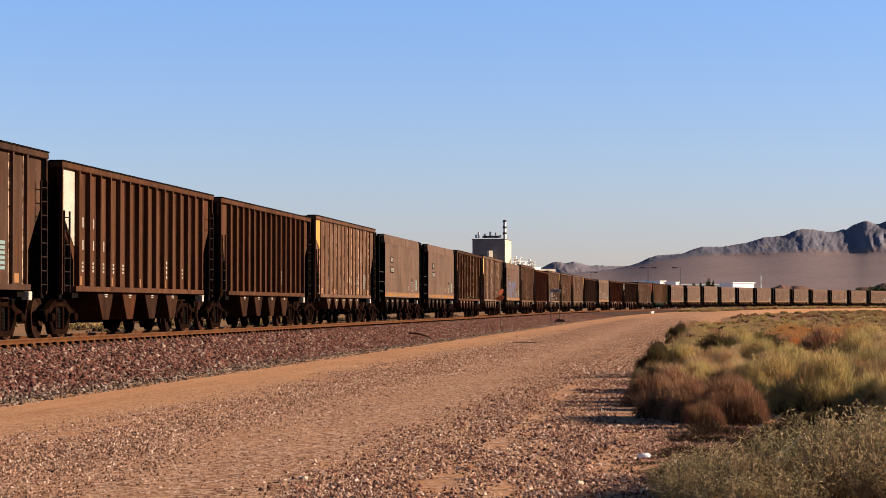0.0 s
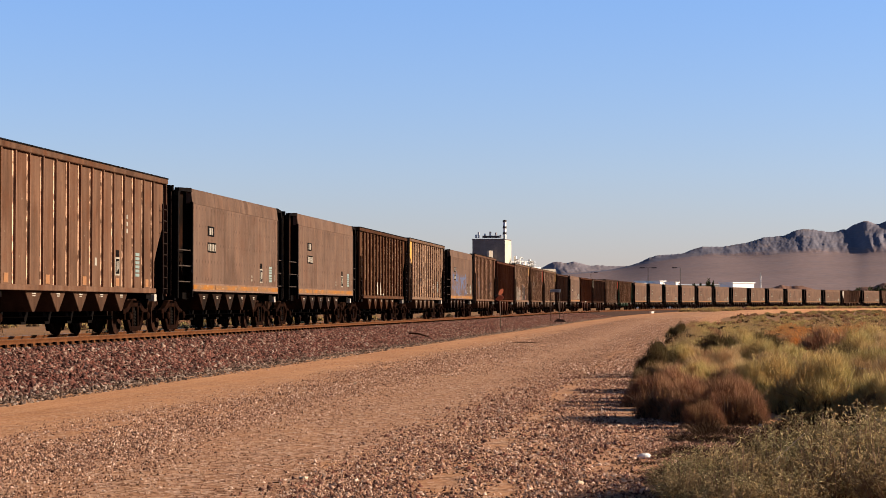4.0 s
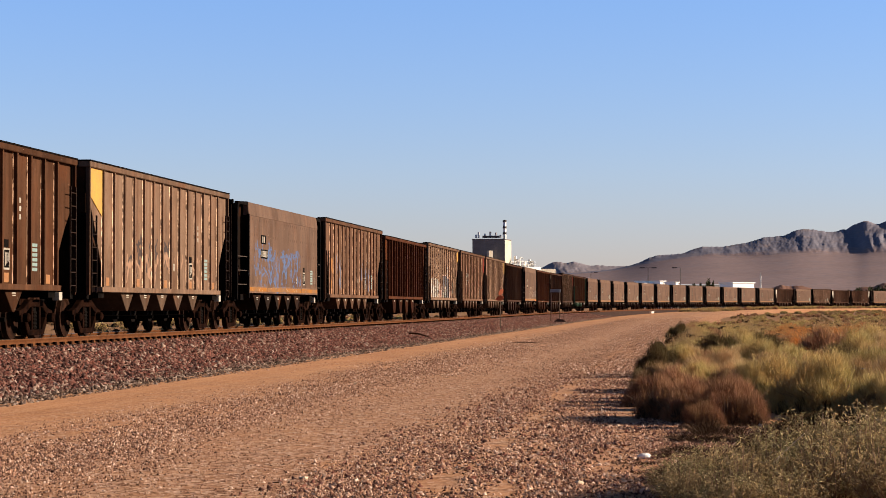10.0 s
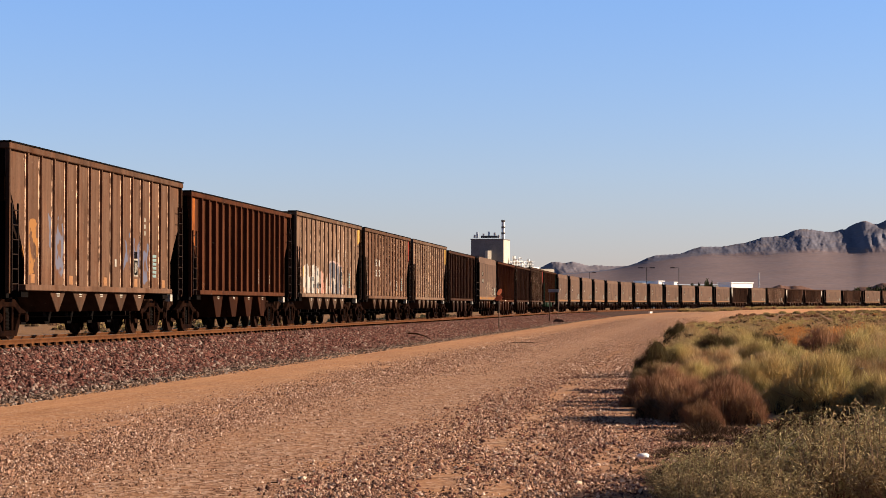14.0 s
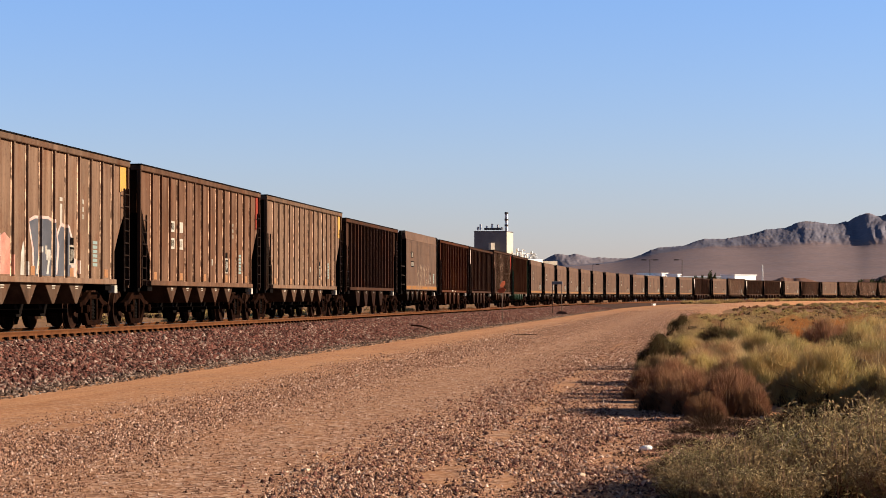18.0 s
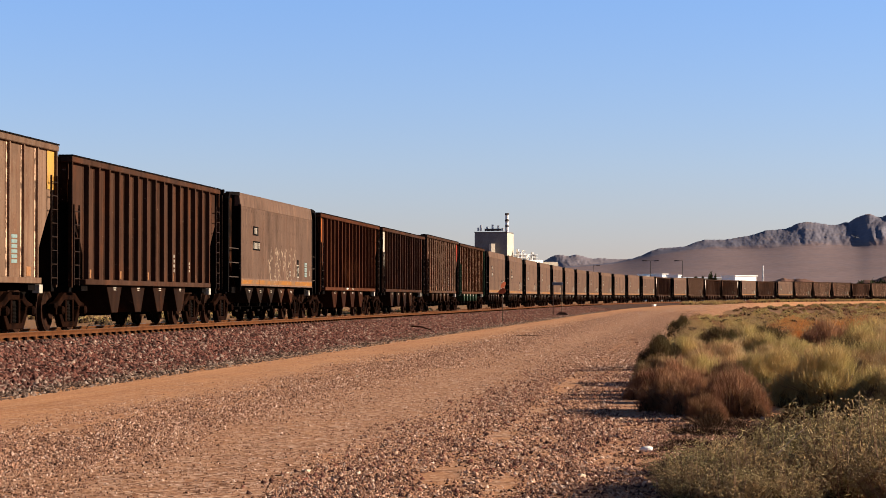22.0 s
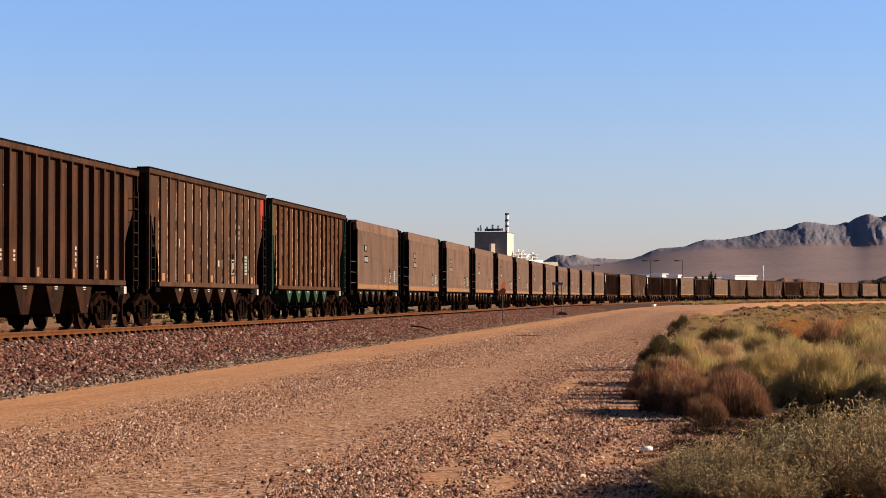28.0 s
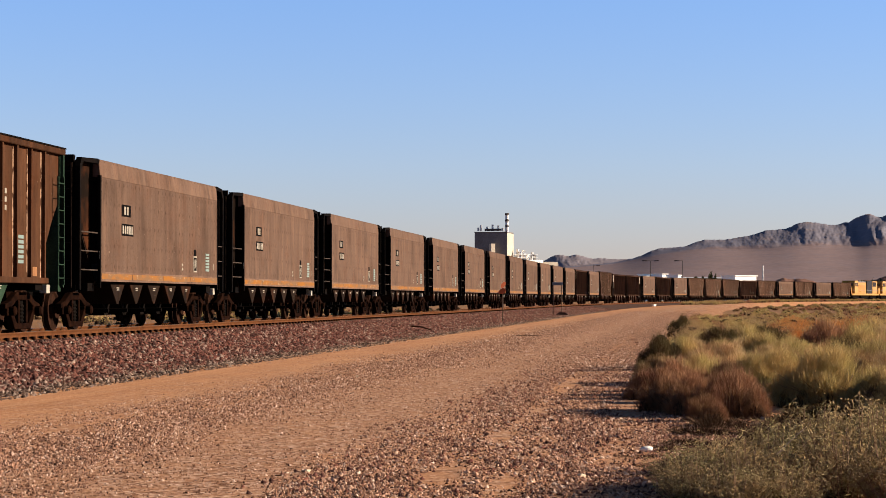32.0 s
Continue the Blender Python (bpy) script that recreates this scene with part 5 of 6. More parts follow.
        shrub(kind, x, y, w / 0.95, rng.randrange(2), h / (0.58 * w / 0.95))
    for _ in range(9000):
        y = 22 * (62 / 22) ** rng.random()
        x = edge(y) + 1.0 + rng.random() * (0.225 * y - edge(y) + 1.2)
        if y < 36 and x < 5.4:
            continue
        sz = rng.uniform(0.8, 1.7)
        if any((x - a) ** 2 + (y - b) ** 2 < (0.40 * (sz + c)) ** 2 for a, b, c in spots):
            continue
        spots.append((x, y, sz))
        u = rng.random()
        kind = "feather" if u < 0.56 else "straw" if u < 0.78 else "ruddy" if u < 0.90 else "dusk"
        if y > 54 and 0.15 < x / y < 0.19 and rng.random() < 0.6:
            kind = "flame"
        if len(spots) > 210:
            break
        shrub(kind, x, y, sz, rng.randrange(2) + (2 if y > 40 else 0), rng.uniform(0.75, 1.1))


def far_scrub():
    rng = np.random.default_rng(21)
    sets = {"green": [], "straw": [], "red": [], "orange": [], "twig": []}
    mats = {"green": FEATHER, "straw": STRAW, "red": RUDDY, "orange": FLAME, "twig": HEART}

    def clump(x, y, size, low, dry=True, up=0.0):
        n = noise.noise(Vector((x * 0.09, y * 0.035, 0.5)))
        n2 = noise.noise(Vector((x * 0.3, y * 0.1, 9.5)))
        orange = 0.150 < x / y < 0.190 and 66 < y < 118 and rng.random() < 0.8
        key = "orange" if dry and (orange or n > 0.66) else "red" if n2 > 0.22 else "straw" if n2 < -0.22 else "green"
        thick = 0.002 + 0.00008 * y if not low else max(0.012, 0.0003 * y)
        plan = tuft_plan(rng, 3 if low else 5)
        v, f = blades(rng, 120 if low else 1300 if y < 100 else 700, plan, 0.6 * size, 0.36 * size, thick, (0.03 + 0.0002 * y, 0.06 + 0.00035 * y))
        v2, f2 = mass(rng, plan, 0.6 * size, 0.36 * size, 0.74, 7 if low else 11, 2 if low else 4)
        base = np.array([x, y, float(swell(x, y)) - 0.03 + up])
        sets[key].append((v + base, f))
        # dark domes under the sprigs stand in for shade
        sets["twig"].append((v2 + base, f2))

    for _ in range(1350):
        y = 58 * (480 / 58) ** rng.random()
        e = edge(y)
        x = e + 0.4 + (rng.random() ** 1.1) * (0.23 * y - e + 6)
        if y > 170:                                # the sandy track bends away to the side
            s = float(np.interp(y, TY, S))
            x = float(track(s, 19.0)[0]) + rng.random() * max(6.0, 0.23 * y + 10 - float(track(s, 19.0)[0]))
        clump(x, y, rng.uniform(0.9, 1.9) * (1.0 if y < 130 else 0.62), y > 140)
    for _ in range(620):                           # a verge between road and track further on
        s = rng.uniform(285, 640)
        x, y, h = track(s, rng.uniform(5.0, 10.5))
        clump(float(x), float(y), rng.uniform(0.9, 2.0), True, False, float(ramp_up(s)))
    for _ in range(420):                           # beyond the track
        s = rng.uniform(-40, 200)
        x, y, h = track(s, -rng.uniform(7, 45))
        clump(float(x), float(y), rng.uniform(0.8, 1.5), True, False)
    for key, lst in sets.items():
        o, vs, fs = 0, [], []
        for v, f in lst:
            vs.append(v)
            fs.append(f + o)
            o += len(v)
        word = {"green": "yellow-green", "straw": "straw-coloured", "red": "red-brown", "orange": "orange", "twig": "shade-brown"}[key]
        big_mesh("desert_scrub", np.concatenate(vs), np.concatenate(fs), mats[key], f"low {word} desert scrub covering the flat", "scrub", "stuff")


near_scrub()
far_scrub()

# ---- signs and litter by the track ----
STEEL = grainy("weathered_steel", (0.071, 0.053, 0.043), (0.121, 0.085, 0.064), 5, 0.7)
SIGN = grainy("faded_orange_plastic", (0.440, 0.092, 0.021), (0.341, 0.064, 0.014), 3, 0.6)
BLUEGREY = grainy("blue_grey_metal", (0.114, 0.135, 0.163), (0.078, 0.092, 0.114), 3, 0.6)
LITTER = grainy("white_litter", (0.80, 0.78, 0.74), (0.6, 0.56, 0.5), 12, 0.7)
PALEWOOD = grainy("bleached_wood", (0.55, 0.43, 0.31), (0.42, 0.31, 0.21), 14, 0.9)
DARKWOOD = grainy("dark_old_wood", (0.05, 0.03, 0.02), (0.09, 0.055, 0.04), 14, 0.9)


def marker():
    ob = tagged(new("trackside_marker"), "orange folded plastic marker on a thin steel post", "sign")
    Geo().tube((0, 0, -0.1), (0, 0, 2.1), 0.03, 8).part("post", STEEL, ob, "thin weathered steel post", smooth=True)
    up = Geo().prism([(0.21 * math.cos(a), 0.11 * math.sin(a)) for a in np.linspace(0, 2 * math.pi, 18)[:-1]], -0.03, 0.0).part("upper_flap", SIGN, ob)
    up.matrix_basis = pose(0.03, -0.05, 2.14, 0, -58, 12)
    lo = Geo().prism([(-0.28, 0.0), (-0.08, 0.14), (0.15, 0.16), (0.24, 0.02), (0.12, -0.13), (-0.13, -0.11)], -0.03, 0.0).part("lower_flap", SIGN, ob)
    lo.matrix_basis = pose(-0.02, -0.06, 1.78, 0, -12, -10)
    ob.location = (3.2, 124, 0.02)


def frame_sign():
    ob = tagged(new("sign_frame"), "empty blue-grey steel sign frame on two posts beside the ballast", "sign frame")
    Geo().tube((0, 0, -0.15), (0, 0, 2.55), 0.035, 8).part("post", STEEL, ob)
    Geo().tube((0.68, 0, 0.12), (0.68, 0, 2.55), 0.035, 8).part("post", STEEL, ob)
    Geo().box(-0.08, 0.76, -0.05, 0.0, 2.32, 2.56).part("crossbar", BLUEGREY, ob, "blue-grey crossbar", bevel=0.01)
    Geo().prism([(0.2, 0.0), (0.5, 0.22), (0.95, 0.18), (1.15, 0.0)], -0.5, 0.5).part("footing_mound", BED, ob)
    ob.location = (8.5, 175, 0.14)


def stick(name, a, b, r, material, label, category):
    a, b = Vector(a), Vector(b)
    mid = (a + b) / 2 + Vector((0, 0, r * 1.5))
    g = Geo().tube(a, mid, r, 7, r * 0.9).tube(mid, b, r * 0.9, 7, r * 0.5)
    tagged(g.part(name, material, smooth=True), label, category)


def rock(x, y, r, material, label="pale angular stone lying on the gravel"):
    g = bmesh.new()
    bmesh.ops.create_icosphere(g, subdivisions=2, radius=r)
    for v in g.verts:
        v.co *= 0.75 + 0.45 * noise.noise(v.co * (2.2 / r) + Vector((x, y, 0)))
        v.co.z *= 0.6
    me = bpy.data.meshes.new("rock")
    g.to_mesh(me)
    g.free()
    me.materials.append(material)
    ob = tagged(new("rock", me), label, "stone", "loose stones")
    ob.location = (x, y, r * 0.25 + float(swell(x, y)))


def litter():
    marker()
    frame_sign()
    stick("dead_branch", (2.05, 19.0, 0.02), (2.38, 18.6, 0.13), 0.008, PALEWOOD, "bleached dead branch at the edge of the scrub", "branch")
    stick("dead_branch", (2.35, 15.9, 0.25), (2.55, 15.7, 0.48), 0.005, PALEWOOD, "bleached dead branch caught in a shrub", "branch")
    stick("dead_branch", (2.1, 16.0, 0.12), (2.3, 15.9, 0.06), 0.006, PALEWOOD, "bleached dead branch caught in a shrub", "branch")
    stick("timber_scrap", (-1.35, 90, 0.28), (-0.55, 87.5, 0.16), 0.035, DARKWOOD, "dark timber scrap lying on the ballast", "timber")
    stick("timber_scrap", (2.55, 83, 0.012), (3.55, 82.7, 0.012), 0.014, DARKWOOD, "thin dark stick lying on the road", "timber")
    g = bmesh.new()
    bmesh.ops.create_icosphere(g, subdivisions=3, radius=0.06)
    for v in g.verts:
        v.co.x *= 1.0 + 0.4 * noise.noise(v.co * 30)
        v.co.z = v.co.z * 0.45 + 0.012 * noise.noise(v.co * 60)
    me = bpy.data.meshes.new("crumpled_bag")
    g.to_mesh(me)
    g.free()
    me.materials.append(LITTER)
    tagged(new("crumpled_bag", me), "crumpled white plastic litter on the gravel", "litter").location = (1.82, 20.1, 0.025)
    ob = tagged(new("utility_box"), "small white utility box beside the track", "utility box")
    Geo().box(-0.22, 0.22, -0.15, 0.15, 0, 0.2).part("housing", LITTER, ob, bevel=0.02)
    Geo().box(-0.25, 0.25, -0.18, 0.18, 0.2, 0.24).part("lid", LITTER, ob, bevel=0.01)
    ob.matrix_basis = pose(26.5, 282, 0.45, 0, 0, 38)
    for x, y, r in ((1.05, 17.2, 0.045), (-1.1, 17.6, 0.05), (0.85, 16.2, 0.035), (-1.25, 17.5, 0.03), (1.1, 23.5, 0.04), (-0.2, 18.9, 0.035), (0.5, 20.8, 0.03), (-2.5, 16.4, 0.035),
                    (-1.55, 39.2, 0.05), (0.2, 16.6, 0.03), (1.35, 19.2, 0.035), (-0.75, 16.1, 0.03), (2.0, 25.4, 0.04), (1.5, 16.6, 0.035), (0.7, 22.0, 0.03), (-3.3, 20.5, 0.03)):
        rock(x, y, r, GRAVEL if r < 0.04 else PALEWOOD)


litter()

# ---- distant plant, sheds, lamps, trees ----
CREAM = grainy("cream_cladding", (0.40, 0.345, 0.27), (0.34, 0.295, 0.235), 0.3, 0.7, 0, 0.2, 0.05)
SLATE = grainy("grey_cladding", (0.155, 0.148, 0.145), (0.125, 0.12, 0.12), 0.3, 0.7, 0, 0.2, 0.05)
WHITEWALL = grainy("white_wall", (0.80, 0.78, 0.74), (0.7, 0.68, 0.64), 0.3, 0.6, 0, 0.1, 0.05)
PIPE = grainy("galvanised_pipe", (0.45, 0.44, 0.43), (0.34, 0.33, 0.32), 1.0, 0.45, 0.5)
ROOFBLUE = grainy("blue_grey_roof", (0.17, 0.20, 0.25), (0.13, 0.155, 0.20), 0.2, 0.6)
POLE = grainy("dark_pole", (0.05, 0.045, 0.045), (0.08, 0.07, 0.065), 2, 0.7)
TREE = leaf_mat("dusty_tree_leaves", [(0.0, (0.02, 0.025, 0.012)), (0.6, (0.045, 0.05, 0.024)), (1.0, (0.075, 0.08, 0.04))], (0.045, 0.04, 0.02), 0.2)


def spot(px, py, y):
    """Plan x and height at depth y of a bearing and rise."""
    return (px - 784) / LENS * y, EYE[2] + (HORIZON - py) / LENS * y


def plant():
    D = 900.0
    k = D / LENS
    x0, top = spot(893, 424, D)
    ob = tagged(new("power_plant"), "tall grey and cream power plant block with a chimney", "industrial building")
    body = Geo().box(-13.3, 0, 0, 14.5, 0, top).part("boiler_house", SLATE, ob, "tall block with grey front and cream flank")
    Geo().box(0.0, 0.15, 0.05, 14.45, 0, top - 0.2).part("side_wall", CREAM, ob, "cream clad side wall")
    Geo().box(-13.5, 0.3, -0.2, 14.7, top, top + 0.3).part("parapet", SLATE, ob)
    for i in range(9):
        z = 2.0 + i * 2.8
        Geo().box(-13.3, 0, -0.08, -0.01, z, z + 0.18).part("cladding_rib", SLATE, body)
    for x, h in ((-12.3, 1.4), (-11.2, 2.4), (-8.6, 1.8), (-6.4, 2.6), (-4.0, 2.2), (-2.2, 1.2)):
        Geo().box(x - 0.3, x + 0.3, 2, 3.5, top + 0.7, top + 0.7 + h).part("roof_vent", PIPE, ob)
    Geo().box(-9.4, -2.4, 1.2, 1.3, top + 0.7, top + 1.6).part("roof_rail", POLE, ob)
    ch = Geo().tube((-0.7, 4, top - 1), (-0.7, 4, top + 7.6), 0.75, 16, 0.68).part("chimney", PIPE, ob, "steel chimney with dark bands", smooth=True)
    for z in (top + 7.2, top + 4.6, top + 2.2):
        Geo().tube((-0.7, 4, z), (-0.7, 4, z + 0.8), 0.8, 16).part("chimney_band", POLE, ch)
    an = Geo().box(-0.9, 0.9, -0.9, 0.9, 0, top - 4.6).part("lift_tower", CREAM, ob, "cream lift tower")
    an.matrix_basis = pose(-5.6, -2.6, 0, 0, 0, 42)
    ob.matrix_basis = pose(x0, D, 0, 0, 0, -12)
    rng = random.Random(4)
    eq = tagged(new("process_plant"), "white process plant with tanks, pipes and walkways", "industrial plant")
    xa, za = spot(906, 470, D)
    za -= 0.2
    xb, xc = (spot(956, 474, D)[0] - xa) / 0.85, (spot(992, 480, D)[0] - xa) / 0.85
    zc = spot(985, 475, D)[1]
    Geo().box(0, xb, 4, 16, 0, za - 1.0).part("main_hall", WHITEWALL, eq)
    Geo().box(xb, xc, 5, 16, 0, zc).part("low_hall", CREAM, eq)
    Geo().box(5, xb + 1.4, 2.5, 4, za - 1.6, za - 0.2).part("walkway", WHITEWALL, eq)
    for i in range(17):
        x = 0.5 + i * 0.74
        h = rng.uniform(1.2, 4.4) * (1.0 if 3 < i < 14 else 0.7)
        if i % 3 == 0:
            Geo().tube((x, 6, za - 1), (x, 6, za + h), 0.55, 12).part("tank", PIPE if i % 2 else WHITEWALL, eq, smooth=True)
        elif i % 3 == 1:
            Geo().box(x - 0.55, x + 0.55, 5, 7, za - 1, za + h * 0.8).part("housing", WHITEWALL if i % 4 else SLATE, eq)
        else:
            Geo().tube((x, 4.6, za - 1), (x, 4.6, za + h), 0.2, 8).tube((x, 4.6, za + h), (x + 1.4, 4.6, za + h * 0.9), 0.2, 8).part("pipe", PIPE, eq)
    for z in (za + 0.6, za + 1.8):
        Geo().box(2, xb, 4.3, 4.4, z, z + 0.14).part("handrail", WHITEWALL, eq)
    eq.matrix_basis = pose(xa, D + 4, 0, 0, 0, 26)


def shed(px0, px1, py, y, material, roof, label, deep=9):
    (x0, z), (x1, _) = spot(px0, py, y), spot(px1, py, y)
    ob = tagged(new("warehouse"), label, "warehouse")
    w = (x1 - x0) / math.cos(radians(32))
    Geo().box(0, w, 0, deep, 0, z - 0.4).part("wall", material, ob)
    Geo().box(-0.4, w + 0.4, -0.4, deep + 0.4, z - 0.4, z).part("roof", roof, ob)
    n = max(2, int(w / 8))
    for i in range(n):
        c = w * (i + 0.5) / n
        Geo().box(c - 1.6, c + 1.6, -0.06, 0.02, 0.2, min(4.2, z * 0.6)).part("loading_door", SLATE, ob)
    ob.matrix_basis = pose(x0, y, 0, 0, 0, 32)


def lamp_post(px, py, y, heads):
    x, z = spot(px, py, y)
    ob = tagged(new("street_lamp"), "tall dark parking lot lamp post", "street lamp", "lamp posts")
    Geo().tube((0, 0, 0), (0, 0, z), 0.14, 8, 0.09).part("pole", POLE, ob)
    for s in heads:
        Geo().box(min(0, s * 2.0), max(0, s * 2.0), -0.06, 0.06, z - 0.1, z).part("arm", POLE, ob)
        Geo().box(s * 1.9 - 0.75, s * 1.9 + 0.75, -0.3, 0.3, z - 0.2, z + 0.12).part("lamp_head", POLE, ob)
    ob.location = (x, y, 0)


def tree(px, py, y, spread, label="dark dusty tree far across the flat"):
    x, z = spot(px, py, y)
    rng = np.random.default_rng(int(px))
    ob = tagged(new("tree"), label, "tree", "far trees")
    g = Geo().tube((0, 0, 0), (0, 0, z * 0.45), spread * 0.09, 8, spread * 0.06)
    for i in range(5):
        a = i * 1.3
        g.tube((0, 0, z * 0.35), (math.cos(a) * spread * 0.5, math.sin(a) * spread * 0.5, z * 0.7), spread * 0.045, 6, 0.05)
    g.part("trunk", DARKWOOD, ob)
    v, f = blades(rng, 800, tuft_plan(rng, 6), spread, z * 0.62, 0.4, (0.7, 1.6))
    c = big_mesh("crown", v + np.array([0, 0, z * 0.32]), f, TREE)
    c.parent = ob
    ob.location = (x, y, 0)


def far_things():
    plant()
    shed(1140, 1168, 501, 1100, WHITEWALL, WHITEWALL, "low white warehouse behind the train")
    shed(1168, 1178, 497, 1098, WHITEWALL, WHITEWALL, "small white building behind the train", 20)
    shed(1196, 1201, 499, 1000, WHITEWALL, WHITEWALL, "narrow white building behind the train", 8)
    shed(1200, 1302, 503, 1120, SLATE, ROOFBLUE, "long blue-grey warehouse behind the train", 14)
    shed(1297, 1338, 500, 950, WHITEWALL, WHITEWALL, "bright white box-shaped warehouse", 9)
    lamp_post(1147, 474, 700, (-1, 1))
    lamp_post(1204, 474, 700, (-1,))
    lamp_post(1046, 482, 900, (1,))
    for px, py, sp in ((1254, 489, 2.6), (1262, 495, 2.0), (1240, 499, 1.8), (1228, 498, 2.2), (1175, 498, 2.0), (1285, 500, 1.6), (1520, 507, 5.5), (1540, 505, 6.0), (1556, 504, 6.0), (1570, 503, 6.0), (1505, 510, 4.0)):
        tree(px, py, 1060 if px < 1400 else 900, sp)
    x, z = spot(1346, 483, 1000)
    ob = tagged(new("lattice_mast"), "slim pale lattice radio mast", "mast")
    for a, b in ((-0.4, -0.4), (0.4, -0.4), (0.0, 0.45)):
        Geo().tube((a, b, 0), (a * 0.5, b * 0.5, z), 0.09, 6).part("leg", PIPE, ob)
    for i in range(14):
        zz = z * i / 14
        Geo().tube((-0.4, -0.4, zz), (0.4, -0.4, zz + z / 14), 0.06, 5).part("brace", PIPE, ob)
    ob.location = (x, 1000, 0)
    heap(1338, 1462, 10.8, 940, "low heap of reddish earth behind the train", 0.25)
    heap(1478, 1660, 11.4, 960, "dark reddish earth bank behind the train", 0.45)


def heap(p0, p1, high, y0, label, blunt):
    v, f = [], []
    n, m = 70, 14
    for i in range(n):
        for j in range(m):
            u, w = i / (n - 1), j / (m - 1)
            xx = spot(p0 + (p1 - p0) * u, 500, y0 + 20)[0]
            h = high * math.sin(math.pi * u) ** blunt * math.sin(math.pi * w) * (0.95 + 0.1 * noise.noise(Vector((u * 7, w * 2, y0))) + 0.03 * noise.noise(Vector((u * 40, w * 5, y0))))
            v.append((xx, y0 + 45 * w, h))
    for i in range(n - 1):
        for j in range(m - 1):
            a = i * m + j
            f.append((a, a + m, a + m + 1, a + 1))
    big_mesh("earth_bank", v, f, SPOIL, label, "earth mound", "", True)


SPOIL = grainy("reddish_spoil", (0.213, 0.114, 0.082), (0.142, 0.078, 0.060), 0.3, 0.95)
far_things()

# ---- locomotives at the end of the train ----
LOCO_YELLOW = grainy("locomotive_yellow", (0.355, 0.167, 0.014), (0.284, 0.124, 0.014), 0.8, 0.5, 0, 0.1)
LOCO_GREY = grainy("locomotive_grey", (0.156, 0.142, 0.128), (0.106, 0.099, 0.092), 0.8, 0.5, 0, 0.1)
GLASS = grainy("dark_cab_glass", (0.015, 0.017, 0.02), (0.02, 0.022, 0.025), 1, 0.1, 0, 0.0)


def locomotive():
    ob = tagged(new("locomotive"), "yellow and grey diesel locomotive coupled to the hopper cars", "locomotive", "locomotives")
    Geo().box(-10.9, 10.9, -1.5, 1.5, 1.15, 1.55).part("frame_sill", LOCO_YELLOW, ob, bevel=0.03)
    Geo().prism([(-10.2, 1.55), (-10.2, 2.7), (-9.9, 2.95), (-8.9, 2.95), (-8.9, 1.55)], -0.9, 0.9).part("nose", LOCO_YELLOW, ob, bevel=0.05)
    cab = Geo().prism([(-8.9, 1.55), (-8.9, 4.2), (-8.6, 4.5), (-6.3, 4.5), (-6.3, 1.55)], -1.5, 1.5).part("cab", LOCO_YELLOW, ob, bevel=0.04)
    for a, b in ((-8.6, -7.7), (-7.5, -6.6)):
        Geo().box(a, b, -1.52, -1.49, 3.2, 4.0).part("window", GLASS, cab)
    for y in (-1.0, 0.1):
        Geo().box(-8.93, -8.89, y, y + 0.9, 3.3, 4.0).part("windscreen", GLASS, cab)
    Geo().box(-6.3, 2.0, -0.95, 0.95, 1.55, 4.1).part("hood", LOCO_YELLOW, ob, bevel=0.05)
    Geo().box(-6.3, 2.0, -0.97, 0.97, 4.1, 4.35).part("hood_roof", LOCO_GREY, ob, bevel=0.04)
    for i in range(9):
        Geo().box(-5.9 + i * 0.85, -5.2 + i * 0.85, -0.98, -0.945, 1.8, 3.6).part("hood_door", LOCO_YELLOW, ob)
    Geo().box(2.0, 6.2, -1.2, 1.2, 1.55, 4.5).part("dynamic_brake_housing", GLASS, ob, "dark grille housing")
    Geo().box(6.2, 10.2, -1.3, 1.3, 1.55, 4.45).part("radiator_section", LOCO_YELLOW, ob, bevel=0.05)
    Geo().box(6.3, 9.0, -1.32, -1.29, 3.2, 4.2).part("radiator_grille", GLASS, ob)
    Geo().prism([(-3.2, 1.15), (-2.7, 0.45), (2.7, 0.45), (3.2, 1.15)], -1.3, 1.3).part("fuel_tank", BLACK, ob, bevel=0.03)
    Geo().box(-10.6, 10.6, -1.49, -1.46, 2.3, 2.36).part("handrail", LOCO_GREY, ob)
    for s in (-1, 1):
        t = Geo().box(s * 7.0 - 2.4, s * 7.0 + 2.4, -1.2, 1.2, 0.5, 0.95).part("truck_frame", BLACK, ob, bevel=0.03)
        for k in (-1, 0, 1):
            w = piece("wheelset", WHEELSET, t)
            w.location = (s * 7.0 + k * 1.75, 0, 0.457)
        g = Geo().box(min(s * 10.9, s * 11.4), max(s * 10.9, s * 11.4), -0.1, 0.1, 0.78, 0.98)
        g.part("coupler", RUSTED, ob)
        Geo().box(s * 10.75 - 0.1, s * 10.75 + 0.1, -1.4, 1.4, 0.3, 1.15).part("pilot", BLACK, ob)
    return ob


LOCOS = [locomotive()]
LOCOS.append(copy_thing(LOCOS[0], Matrix.Identity(4)))

# ---- a dragonfly that crosses before the camera ----
WING = leaf_mat("smoky_wing", [(0.0, (0.28, 0.28, 0.28)), (1.0, (0.36, 0.36, 0.36))], (0.3, 0.3, 0.3), 0.6)
WING.node_tree.nodes["Principled BSDF"].inputs["Alpha"].default_value = 0.35
CHITIN = grainy("dark_chitin", (0.012, 0.012, 0.014), (0.03, 0.028, 0.025), 60, 0.4)


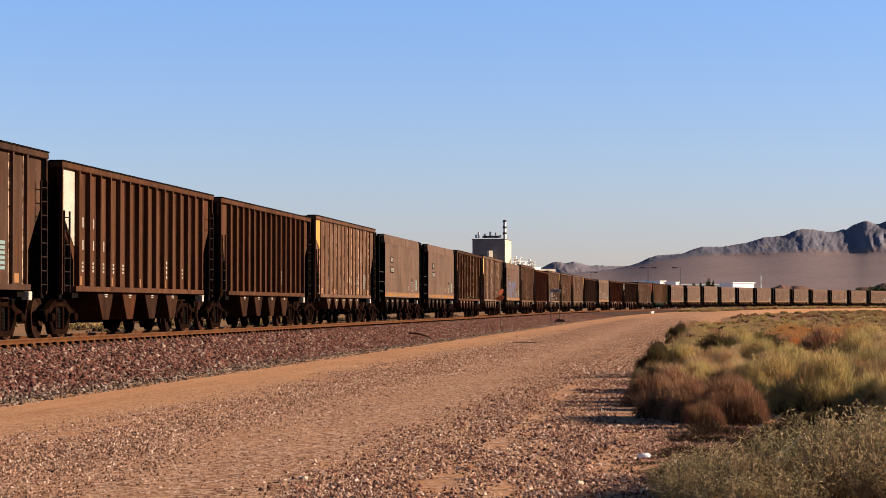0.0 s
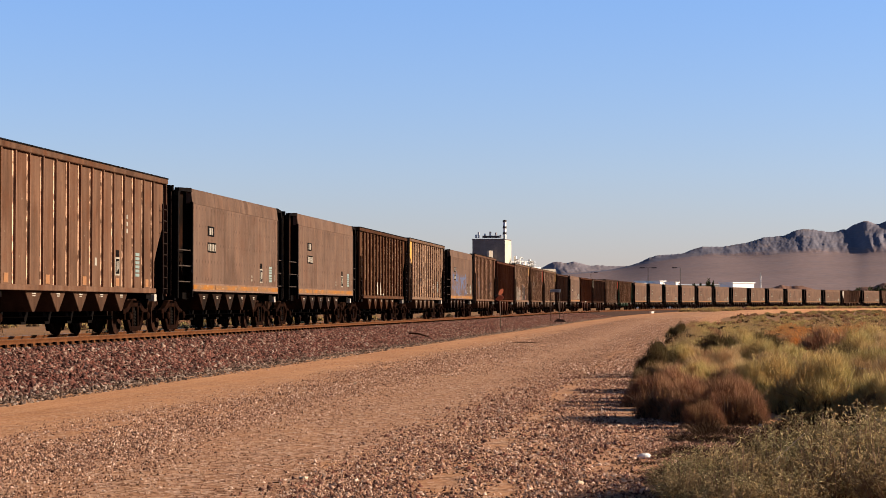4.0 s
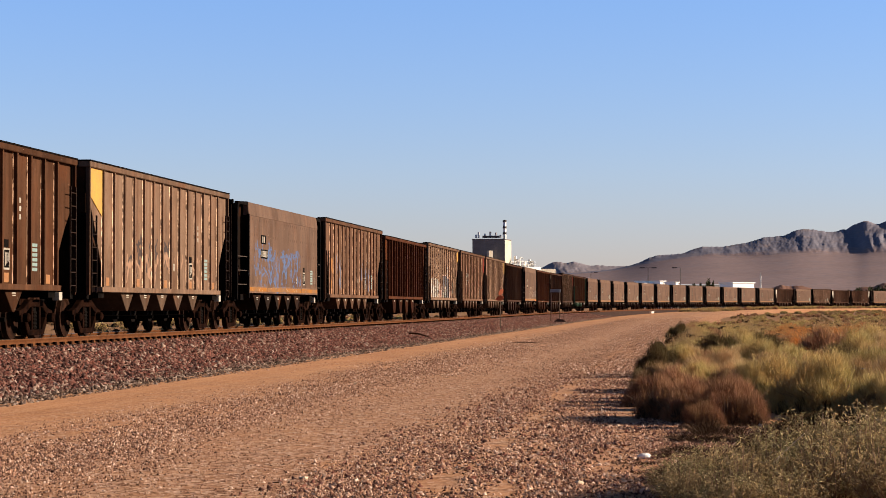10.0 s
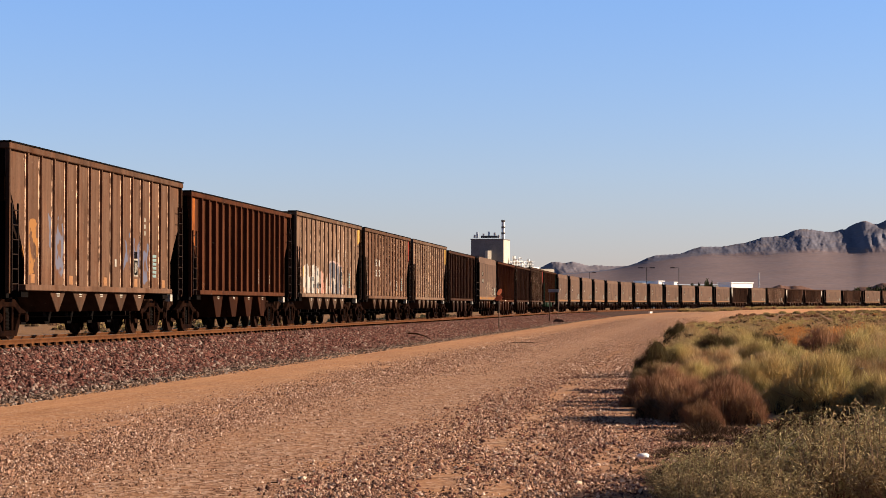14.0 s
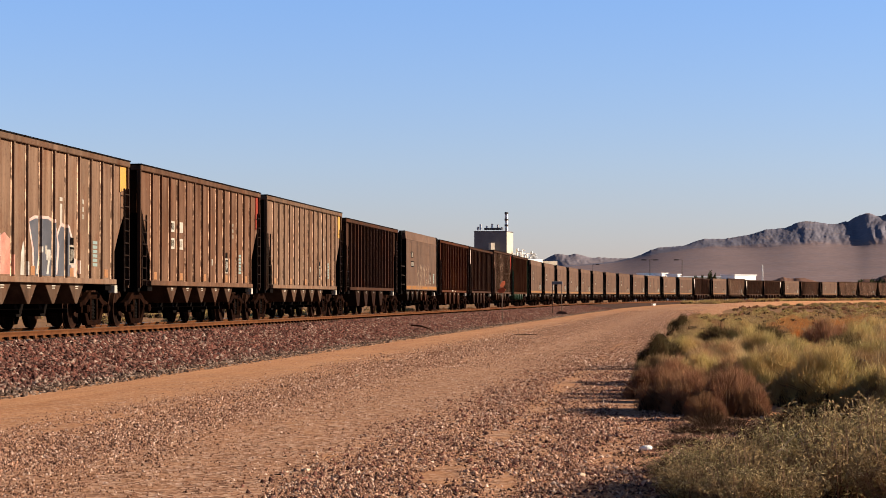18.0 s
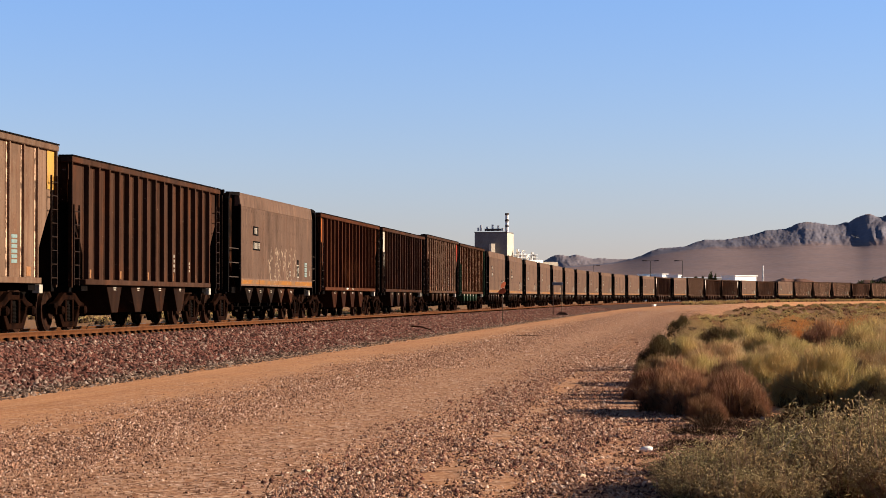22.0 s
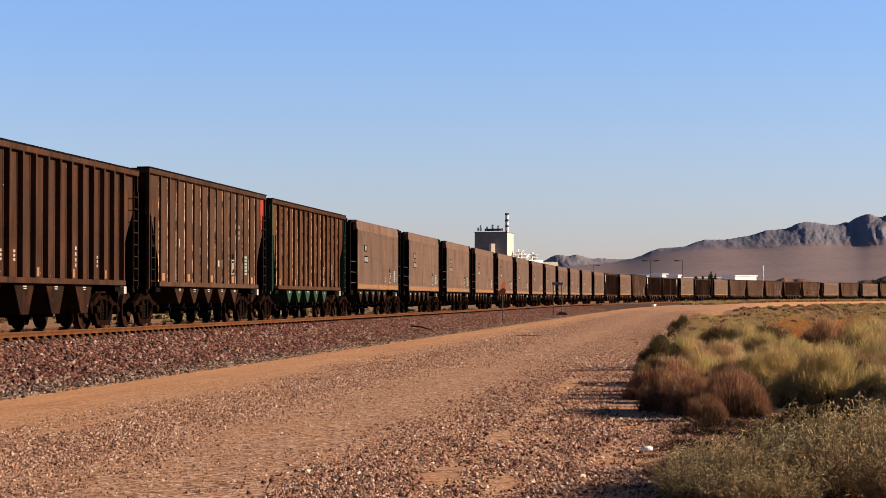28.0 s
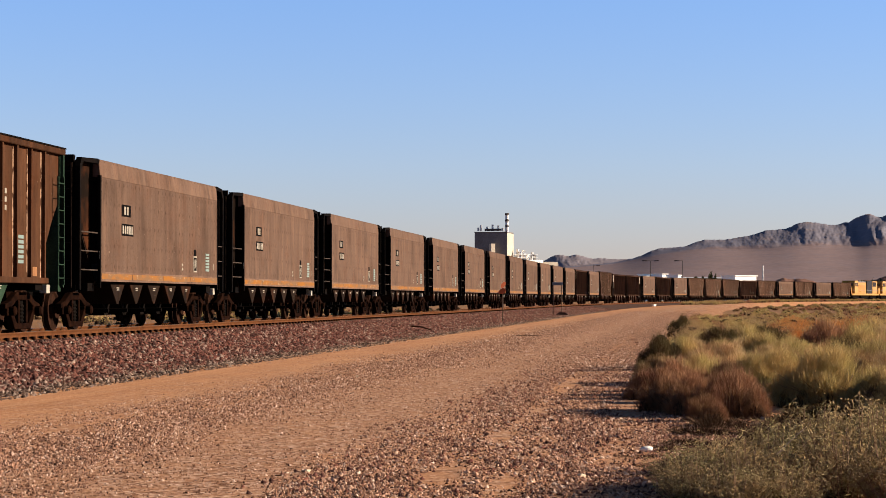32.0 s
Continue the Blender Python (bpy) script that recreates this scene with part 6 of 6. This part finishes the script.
def dragonfly():
    ob = tagged(new("dragonfly"), "small dark dragonfly in flight with smoky wings", "dragonfly")
    g = Geo().lathe([(-0.007, 0.002), (-0.004, 0.0045), (0.002, 0.005), (0.008, 0.0035), (0.012, 0.002)], 0, 0, 10)
    g.part("thorax", CHITIN, ob, smooth=True)
    Geo().lathe([(0.010, 0.002), (0.03, 0.0018), (0.045, 0.0022), (0.05, 0.001)], 0, 0, 8).part("abdomen", CHITIN, ob, smooth=True)
    Geo().lathe([(-0.012, 0.001), (-0.0105, 0.0035), (-0.008, 0.0038), (-0.006, 0.002)], 0, 0.0005, 10).part("head", CHITIN, ob, smooth=True)
    wings = []
    for s in (-1, 1):
        for y in (-0.003, 0.005):
            w = Geo().prism([(0, 0), (s * 0.010, 0.003), (s * 0.034, 0.004), (s * 0.039, 0.001), (s * 0.034, -0.004), (s * 0.012, -0.004)], -0.00015, 0.00015, "z").part("wing", WING, ob)
            w.location = (0, y, 0.003)
            wings.append((w, s, y))
    return ob, wings


FLY, WINGS = dragonfly()


# ---- what moves ----
def run(t):
    """Metres that the train has gone at t seconds."""
    return 9.573 * t + 0.9796 * t * (t - 32) / 256


def car_pose(s):
    (x0, y0, _), (x1, y1, _) = track(s - 6.1), track(s + 6.1)
    x, y = (x0 + x1) / 2, (y0 + y1) / 2
    z = RAIL + (swell(x0, y0) + swell(x1, y1)) / 2
    return pose(x, y, z, 0, 0, math.degrees(math.atan2(y1 - y0, x1 - x0)))


def motions():
    times = [float(t) for t in range(33)]
    for i, car in enumerate(CARS):
        s = -7.26 + i * PITCH - LONG
        walk(car, [(t, car_pose(s - run(t))) for t in times])
    end = -7.26 + (len(CARS) - 1) * PITCH + 0.55
    for i, loco in enumerate(LOCOS):
        s = end + 11.4 + i * 22.8
        walk(loco, [(t, car_pose(s - run(t))) for t in times])
    # the dragonfly: rises out of the scrub, comes nearer, leaves above
    def fly(px, py, d):
        return pose((px - 4 - 784) / LENS * d, d, EYE[2] + (HORIZON - 12.4 - py) / LENS * d, -15, 0, 8)
    way = [(0.0, 1530, 640, 26), (21.6, 1530, 640, 26), (22.0, 1514, 420, 18), (22.3, 1508, 329, 11), (22.5, 1504, 284, 7.8), (22.7, 1502, 269, 7.4), (23.0, 1521, 260, 7.0),
           (23.2, 1537, 215, 6.2), (23.4, 1555, 164, 5.4), (23.6, 1562, 138, 5.0), (23.8, 1563, 95, 4.8), (24.0, 1560, 41, 4.6), (24.4, 1556, -120, 4.3), (25.0, 1550, -600, 4.0), (32.0, 1550, -620, 4.0)]
    walk(FLY, [(t, fly(px, py, d)) for t, px, py, d in way])
    for w, side, y in WINGS:
        beat = [(0.0, 5)] + [(21.6 + k / 30 * 2, 28 if (k + (y > 0)) % 2 else -22) for k in range(52)] + [(32.0, 5)]
        walk(w, [(t, pose(0, y, 0.003, 0, -side * a, 0)) for t, a in beat])
    rolls = {}
    fast = [k / 15 for k in range(481)]
    for car in CARS + LOCOS:
        for tr in car.children:
            for w in tr.children:
                if not w.name.startswith("wheelset"):
                    continue
                x = round(w.location.x, 2)
                if x not in rolls:
                    walk(w, [(t, pose(x, 0, 0.457, 0, -math.degrees(run(t) / 0.457), 0)) for t in fast])
                    rolls[x] = w.animation_data
                else:
                    w.rotation_mode = "QUATERNION"
                    w.animation_data_create()
                    w.animation_data.action = rolls[x].action
                    w.animation_data.action_slot = rolls[x].action_slot


motions()
